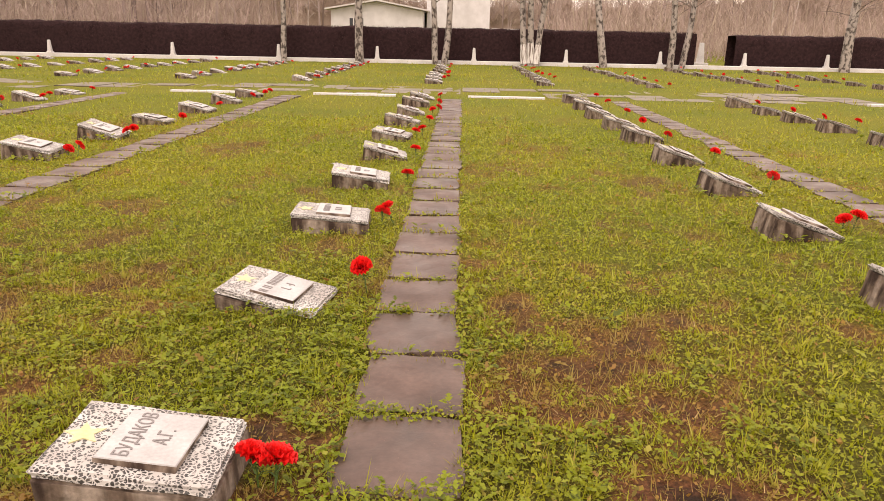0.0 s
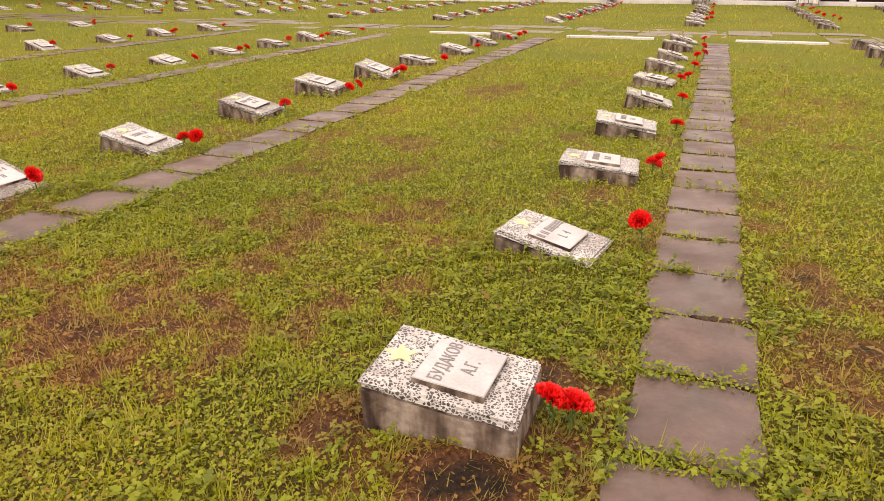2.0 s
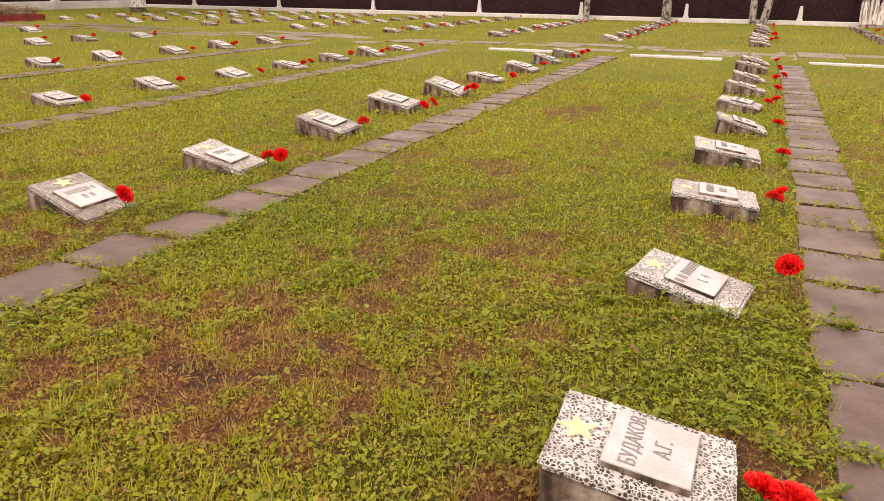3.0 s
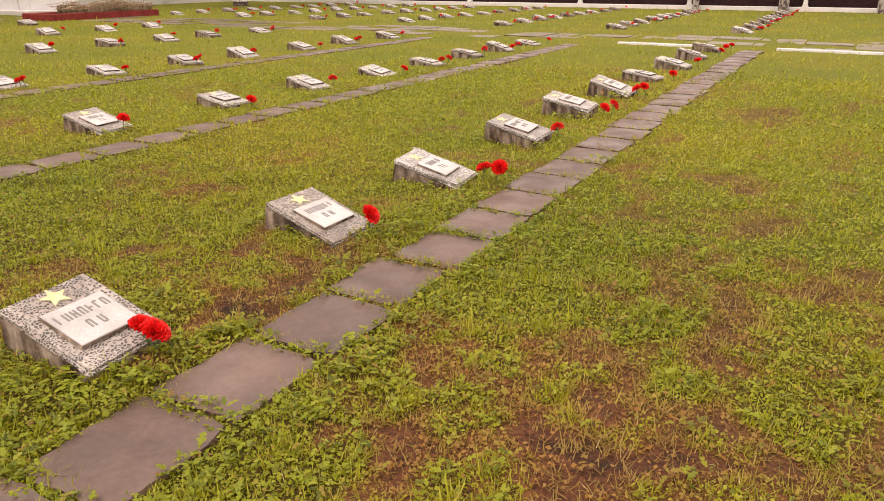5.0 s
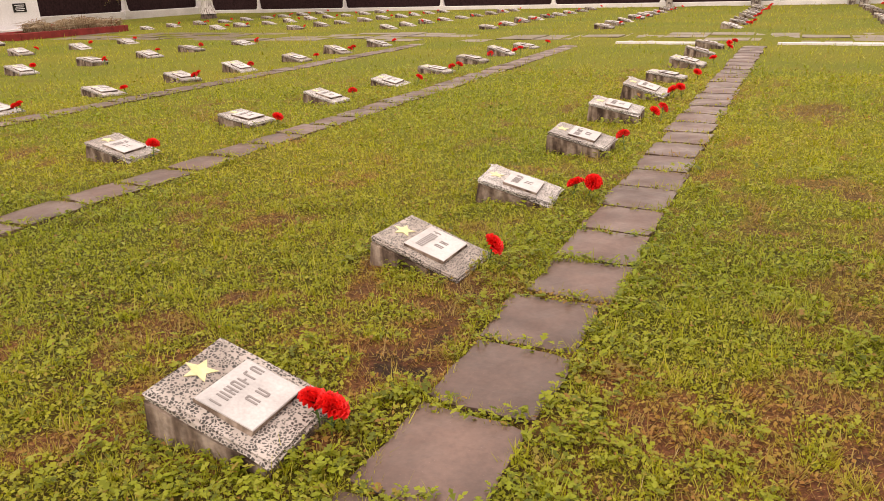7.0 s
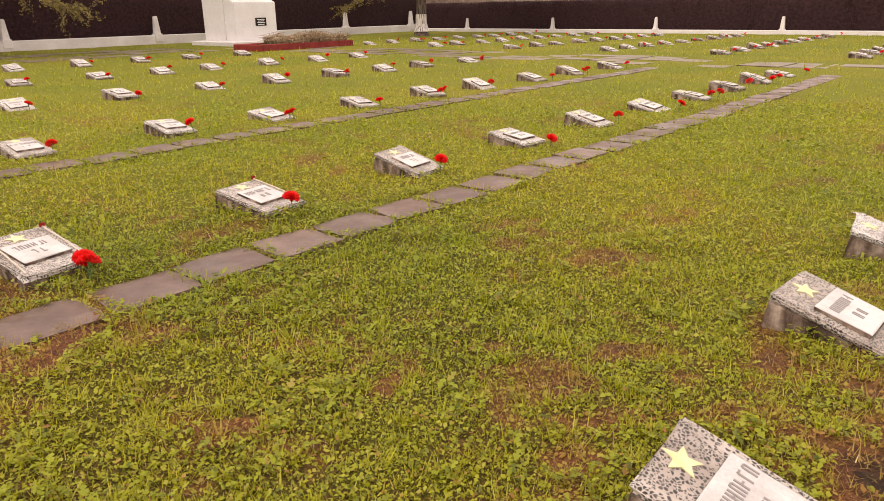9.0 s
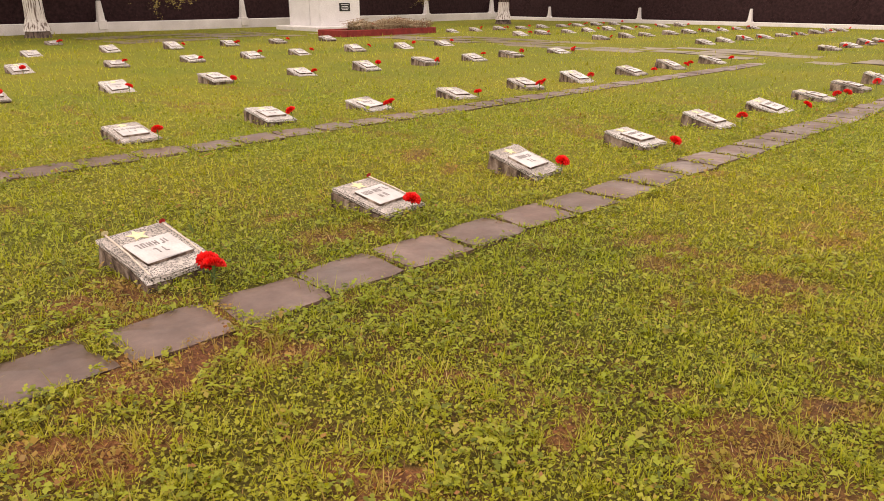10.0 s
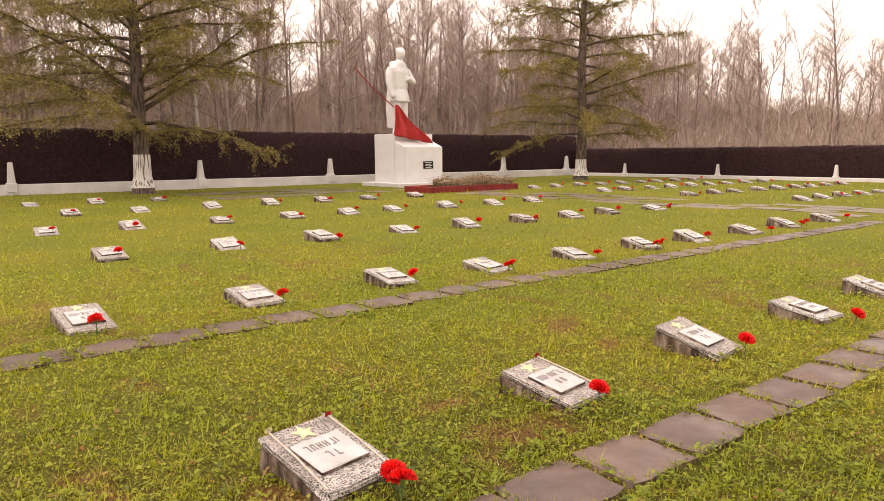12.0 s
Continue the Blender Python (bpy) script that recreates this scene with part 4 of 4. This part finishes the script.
def fine_twigs(name, label, starts, seed, length, width):
    g = np.random.default_rng(seed)
    k = len(starts)
    base = starts + g.normal(0, 0.12, (k, 3))
    d = g.normal(0, 0.6, (k, 3))
    d[:, 2] = np.abs(d[:, 2]) + 0.35
    d *= (length * (0.4 + 0.8 * g.random(k)))[:, None] / np.linalg.norm(d, axis=1)[:, None]
    w = np.cross(d, g.normal(0, 1, (k, 3)))
    w *= width / (np.linalg.norm(w, axis=1)[:, None] + 1e-9)
    tri = np.stack([base - w, base + w, base + d], 1).reshape(-1, 3)
    return tagged(part(name, fast_mesh(name, tri, k, 3), BRUSH), label, "twigs", kind="stuff")


def woodland(name, label, spots, seed, tall):
    r = random.Random(seed)
    starts = []
    s = Sticks(3)
    for x, y in spots:
        h = r.uniform(*tall)
        base_r = 0.05 + 0.009 * h * r.uniform(0.5, 1.1)
        lean = (r.gauss(0, 0.05), r.gauss(0, 0.05), 1)
        line = wander((x, y, -0.2), lean, h, 7, 0.035, r)
        s.run(line, base_r, 0.015)
        for q in range(int(h * 2.3)):
            i = r.randrange(2, 7)
            a = r.uniform(0, 6.28)
            p = line[i] + (line[i + 1] - line[i]) * r.random()
            br = wander(p, (math.cos(a), math.sin(a), r.uniform(0.6, 1.6)), r.uniform(0.8, 2.4), 3, 0.14, r)
            s.run(br, 0.03, 0.009)
            for k in range(27):
                starts.append(br[0] + (br[3] - br[0]) * r.uniform(0.3, 1.0))
    fine_twigs(name + "_twigs", "fine bare twigs of the woodland", np.array(starts), seed + 300, 0.8, 0.011)
    ob = part(name, s.mesh(name), WOOD)
    return tagged(ob, label, "woodland", kind="stuff")


def brush(name, label, spots, seed, h0, h1):
    r = random.Random(seed)
    starts = []
    s = Sticks(3)
    for x, y in spots:
        for k in range(5):
            h = r.uniform(h0, h1)
            line = wander((x + r.gauss(0, 0.3), y + r.gauss(0, 0.3), 0), (r.gauss(0, 0.25), r.gauss(0, 0.25), 1), h, 4, 0.1, r)
            s.run(line, 0.035, 0.008)
            for q in range(18):
                i = r.randrange(0, 4)
                starts.append(line[i] + (line[i + 1] - line[i]) * r.random())
    fine_twigs(name + "_twigs", "fine bare twigs of the brush", np.array(starts), seed + 300, 0.7, 0.012)
    return tagged(part(name, s.mesh(name), BRUSH), label, "brush", kind="stuff")


r = random.Random(77)
west_spots = [(-41.5 - 26 * r.random() ** 1.3, r.uniform(-25, 60)) for q in range(380)]
corner_spots = [(r.uniform(-75, -14), NORTH + 6 + 40 * r.random()) for q in range(200)]
woodland("woodland_west", "bare spring woodland of slender birch and alder", west_spots, 1, (8, 16))
corner_tall = [(r.uniform(-66, -41), r.uniform(38, 78)) for q in range(110)]
woodland("woodland_corner", "tall bare spring woodland of slender birch and alder", corner_tall, 7, (10, 16))
woodland("woodland_north", "bare spring woodland of slender birch and alder", corner_spots, 2, (6, 12))
woodland("woodland_northeast", "bare spring woodland beyond the hedge", [(r.uniform(-10, 60), 66 + 25 * r.random()) for q in range(80)], 3, (7, 12))
brush("brush_west", "dense bare brush under the trees", [(-40.0 - 16 * r.random(), r.uniform(-25, 60)) for q in range(700)], 4, 2.0, 4.8)
brush("brush_north", "dense bare brush beyond the hedge", [(r.uniform(-60, -13), NORTH + 4 + 22 * r.random()) for q in range(600)], 5, 2.0, 4.2)
brush("brush_northeast", "dense bare brush beyond the hedge", [(r.uniform(6, 60), NORTH + 10 + 25 * r.random()) for q in range(380)], 6, 2.0, 5.0)


def far_ridge(name, points, heights, seed):
    """The blurred mass of far woods, with an uneven twiggy top."""
    g = np.random.default_rng(seed)
    pts = np.array(points, float)
    seg = np.linspace(0, len(pts) - 1, 420)
    i = np.minimum(seg.astype(int), len(pts) - 2)
    p = pts[i] + (pts[i + 1] - pts[i]) * (seg - i)[:, None]
    top = np.interp(seg, np.arange(len(pts)), heights) * (0.7 + 0.3 * lattice(seed, seg * 9, seg * 0, 3.0) + 0.25 * g.random(420))
    V = np.concatenate([np.c_[p, np.full(420, -0.5)], np.c_[p, top]])
    F = [(q, q + 1, q + 421, q + 420) for q in range(419)]
    ridge = tagged(part(name, indexed_mesh(name, V, F), DISTANCE), "hazy brown mass of distant bare woods", "woodland", kind="structure")
    k = 60000
    j = g.integers(0, 420, k)
    starts = np.c_[p[j] + g.normal(0, 1.2, (k, 2)), top[j] * (0.55 + 0.55 * g.random(k))]
    fine_twigs(name + "_twigs", "fine crowns of the distant bare woods", starts, seed + 1, 2.4, 0.03)
    return ridge


far_ridge("backdrop_woods", [(-60, -90), (-80, 0), (-78, 45), (-66, 85), (-25, 98), (10, 100), (60, 95), (120, 60)], [9, 9, 9, 6.5, 6.0, 6, 8, 8], 9)

# ---- slab paths, paving: pieces of their own ----
paving("paved_walk", "old wet concrete cross walk with mossy joints", -30, 26, BAND_Y[0], BAND_Y[1], 1.0, 0.75, 3)
paving("paved_plaza", "old wet concrete paving before the monument", -33.5, -28.0, 9.0, 16.0, 1.0, 1.0, 4)
SLABS = []
r = random.Random(9)
slab_meshes = []
for q in range(8):
    bm = box(-0.195, 0.195, -0.228, 0.228, -0.05, 0.014, 0.0)
    bmesh.ops.subdivide_edges(bm, edges=[e for e in bm.edges if abs(e.verts[0].co.z - e.verts[1].co.z) < 0.01], cuts=3, use_grid_fill=True)
    for v in bm.verts:
        k = 0.012 if abs(v.co.x) > 0.19 or abs(v.co.y) > 0.22 else 0.0
        v.co.x += r.uniform(-k, k)
        v.co.y += r.uniform(-k, k)
        if abs(v.co.x) > 0.19 and abs(v.co.y) > 0.22:
            v.co.x *= r.uniform(0.88, 0.99)
            v.co.y *= r.uniform(0.90, 0.99)
        if v.co.z > 0:
            v.co.z += r.uniform(-0.003, 0.003) - (0.006 if k else 0)
    me = bpy.data.meshes.new("paving_slab")
    bm.to_mesh(me)
    bm.free()
    slab_meshes.append(me)
for row, px in PATH_X.items():
    walkway = thing("slab_path", "single line of wet grey concrete slabs in the lawn", "path", "slab paths", "structure")
    start = {"y": 4.2, "a": 0.865, "b": 0.52, "c": -0.19, "d": -0.58}[row]
    n = int((16.4 - start) / 0.508)
    for q in range(n):
        x, y, a = px + r.gauss(0, 0.012), start + 0.508 * (q + 0.5) + r.uniform(-0.012, 0.012), r.gauss(0, 2.2)
        ob = part("paving_slab", slab_meshes[r.randrange(8)], SLAB, walkway)
        ob.matrix_basis = pose(x, y, r.uniform(-0.009, -0.003), r.uniform(-0.6, 0.6), r.uniform(-0.6, 0.6), a + r.choice((0, 180))) @ Matrix.Diagonal((1.08 if row in "ab" else 1.0, 1.03, 1, 1))
        SLABS.append((x, y, {'c': 0.172, 'd': 0.12}.get(row, 0.195)))

# ---- grass: fine blades, low weeds and dry thatch ----
RECTS = [(x, y, w, 0.197 if w > 0.13 else 0.17) for x, y, w in SLABS] + [(x, y, 0.265, 0.195) for x, y, _ in PLACED]


def clear(x, y, shrink=0.0):
    """True where neither a slab nor a stone lies."""
    keep = np.ones(len(x), bool)
    for cx, cy, hx, hy in RECTS:
        keep &= ~((np.abs(x - cx) < hx - shrink) & (np.abs(y - cy) < hy - shrink))
    keep &= ~((y > BAND_Y[0]) & (y < BAND_Y[1]) & (lattice(4, x, y, 0.35) > 0.42))
    return keep


def scatter(g, n, reach, share=0.55, x0=-6.2, x1=0.6):
    """Points that thin out with the distance from a stretch of the lawn, and a size that grows with it. share: how many lie close by."""
    s = x0 + (x1 - x0) * g.random(n)
    a = math.pi * (-0.18 + 1.36 * g.random(n))
    near = g.random(n) < share
    d = np.where(near, 4.0 * g.random(n) ** 0.6, 4.0 * (reach / 4.0) ** g.random(n))
    return s + d * np.cos(a), 0.2 + d * np.sin(a), np.maximum(1.0, (d / 3.0) ** 0.55)


def blades(name, label, regions, seed, mat, length, width, lean, fold=True, thin=None):
    g = np.random.default_rng(seed)
    x, y, s = scatter(g, *regions)
    tuft = g.random(len(x)) < 0.3
    jig = np.random.default_rng(33).random((512, 512, 2))
    ci, cj = np.floor(x / 0.17).astype(int), np.floor(y / 0.17).astype(int)
    spot = jig[ci % 512, cj % 512]
    x = np.where(tuft, (ci + spot[:, 0]) * 0.17 + g.normal(0, 0.025, len(x)), x)
    y = np.where(tuft, (cj + spot[:, 1]) * 0.17 + g.normal(0, 0.025, len(x)), y)
    s = np.where(tuft, s * 1.3, s)
    field = bare(x, y)
    k = clear(x, y, 0.012) & (y < NORTH) & (x > WEST) & (g.random(len(x)) > np.clip((field - 0.62) / 0.2, 0, 0.6))
    if thin is not None:
        k &= thin(x, y, g)
    x, y, s = x[k], y[k], s[k]
    n = len(x)
    base = np.stack([x, y, ground_height(x, y) - 0.004], -1)
    a = 2 * math.pi * g.random(n)
    out = np.stack([np.cos(a), np.sin(a), np.zeros(n)], -1)
    side = np.stack([-np.sin(a), np.cos(a), np.zeros(n)], -1)
    ln = (length * s * (0.5 + 0.9 * g.random(n)) * (0.7 + 0.6 * lattice(seed + 50, x, y, 0.25)))[:, None]
    wd = (width * s * (0.6 + 0.8 * g.random(n)))[:, None]
    le = (lean * (0.3 + 1.2 * g.random(n)))[:, None]
    up = np.array([0, 0, 1.0])
    mid = base + up * ln * 0.6 * np.cos(le * 0.6) + out * ln * 0.6 * np.sin(le * 0.6)
    tip = mid + up * ln * 0.4 * np.cos(le * 1.5) + out * ln * 0.4 * np.sin(le * 1.5)
    if fold:
        V = np.stack([base - side * wd * 0.5, base + side * wd * 0.5, mid + side * wd * 0.42, tip, mid - side * wd * 0.42], 1).reshape(-1, 3)
        me = fast_mesh(name, V, n, 5)
    else:
        V = np.stack([base - side * wd * 0.5, base + side * wd * 0.5, tip], 1).reshape(-1, 3)
        me = fast_mesh(name, V, n, 3)
    with_bare(me, np.repeat(bare(x, y), 5 if fold else 3))
    return tagged(part(name, me, mat), label, "grass", kind="stuff")


blades("lawn_grass", "short yellow-green spring grass", (400000, 12, 0.58), 101, BLADE, 0.038, 0.0042, 1.1, False)
blades("lawn_grass_beyond", "short yellow-green spring grass", (230000, 38, 0.1), 102, BLADE, 0.032, 0.0055, 1.2, False)
blades("lawn_tufts", "longer bent blades of spring grass", (60000, 7, 0.8), 104, BLADE, 0.060, 0.0038, 0.95, False)
blades("dry_thatch", "dry brown stalks lying in the thin lawn", (170000, 10, 0.7), 103, STRAW, 0.042, 0.0030, 1.75, False, lambda x, y, g: bare(x, y) > 0.42 + 0.2 * g.random(len(x)))


def canopy(x, y):
    """Height of the low mat of leaves: soft hummocks with hollows between."""
    return 0.004 + 0.050 * lattice(71, x, y, 0.13) * lattice(72, x, y, 0.42) + 0.012 * lattice(73, x, y, 0.05)


def clover(name, label, regions, seed, mat, size):
    """A low mat of small rounded leaves that face the sky, thin over the bare patches."""
    g = np.random.default_rng(seed)
    x, y, s = scatter(g, *regions)
    k = clear(x, y, 0.0) & (y < NORTH) & (x > WEST) & (g.random(len(x)) > np.where(bare(x, y) > 0.72, 0.93, np.clip((bare(x, y) - 0.52) / 0.16, 0, 0.50)))
    x, y, s = x[k], y[k], s[k]
    n = len(x)
    a = 2 * math.pi * g.random(n)
    up = np.array([0, 0, 1.0])
    out = np.stack([np.cos(a), np.sin(a), np.zeros(n)], -1)
    side = np.stack([-np.sin(a), np.cos(a), np.zeros(n)], -1)
    tilt, roll = g.normal(0.15, 0.5, n)[:, None], g.normal(0, 0.45, n)[:, None]
    d = out * np.cos(tilt) + up * np.sin(tilt)
    w = side * np.cos(roll) + up * np.sin(roll)
    ln = (s * size * (0.55 + 0.9 * g.random(n)))[:, None]
    wd = ln * (0.26 + 0.22 * g.random(n))[:, None]
    root = np.stack([x, y, ground_height(x, y) + canopy(x, y) * (0.25 + 0.75 * np.sqrt(g.random(n))) * np.minimum(s, 1.8)], -1) - d * ln * 0.5
    rim = [(0.0, 0.0), (0.55, 1.0), (1.0, 0.0), (0.55, -1.0)]
    V = np.stack([root + d * ln * u + w * wd * v - up * ln * 0.16 * u * u for u, v in rim], 1).reshape(-1, 3)
    me = with_bare(fast_mesh(name, V, n, 4), np.repeat(bare(x, y), 4))
    return tagged(part(name, me, mat), label, "clover", kind="stuff")


clover("clover_mat", "dense low mat of small yellow-green leaves", (500000, 12, 0.55), 301, CLOVER, 0.0150)


def weeds(name, label, regions, seed):
    """Low rosettes of small toothed leaves, thickest beside the slabs and stones."""
    g = np.random.default_rng(seed)
    x, y, s = scatter(g, *regions)
    near = np.zeros(len(x))
    for px in PATH_X.values():
        near = np.maximum(near, np.exp(-((np.abs(x - px) - 0.24) / 0.26) ** 2))
    for sx, sy, _ in PLACED:
        if sy < 8 and -14 < sx < 4:
            off = np.maximum(np.abs(x - sx) - 0.27, np.abs(y - sy) - 0.2)
            near = np.maximum(near, np.exp(-((off - 0.06) / 0.09) ** 2))
    keep = g.random(len(x)) < 0.10 + 0.35 * (lattice(seed, x, y, 0.5) > 0.5) * (bare(x, y) < 0.55) + 0.6 * near
    keep &= bare(x, y) < 0.66 + 0.12 * g.random(len(x))
    x, y, s = x[keep], y[keep], s[keep]
    k = clear(x, y, -0.005)
    x, y, s = x[k], y[k], s[k]
    rep = 5
    n = len(x) * rep
    s = np.repeat(s, rep) * (0.6 + 0.7 * g.random(n))
    cx, cy = np.repeat(x, rep), np.repeat(y, rep)
    a = 2 * math.pi * g.random(n)
    out = np.stack([np.cos(a), np.sin(a), np.zeros(n)], -1)
    side = np.stack([-np.sin(a), np.cos(a), np.zeros(n)], -1)
    up = np.array([0, 0, 1.0])
    root = np.stack([cx, cy, ground_height(cx, cy)], -1) + out * (0.006 * s)[:, None] + up * (canopy(cx, cy) * 0.6 + s * (0.006 + 0.026 * g.random(n)))[:, None]
    tilt = (g.random(n) * 1.0 - 0.1)[:, None]
    d = out * np.cos(tilt) + up * np.sin(tilt)
    ln = (s * (0.018 + 0.024 * g.random(n)))[:, None]
    # deeply cut leaf: stalk, then lobes and notches on both sides, drooping to the tip
    rim = [(0.0, 0.02), (0.40, 0.27), (0.46, 0.06), (0.70, 0.20), (1.0, 0.0)]
    ease = (0.6 + 0.8 * g.random(n))[:, None]
    side = side * ease
    pts = [root + d * ln * u + side * ln * w - up * ln * (0.28 * u * u - 0.12 * w) for u, w in rim]
    pts += [root + d * ln * u - side * ln * w - up * ln * (0.28 * u * u - 0.12 * w) for u, w in rim[-2::-1]]
    V = np.stack(pts, 1).reshape(-1, 3)
    me = with_bare(fast_mesh(name, V, n, len(pts)), np.repeat(bare(cx, cy), len(pts)))
    return tagged(part(name, me, WEED), label, "weeds", kind="stuff")


weeds("weeds", "low leafy weeds spreading between the slabs", (30000, 12, 0.7), 201)
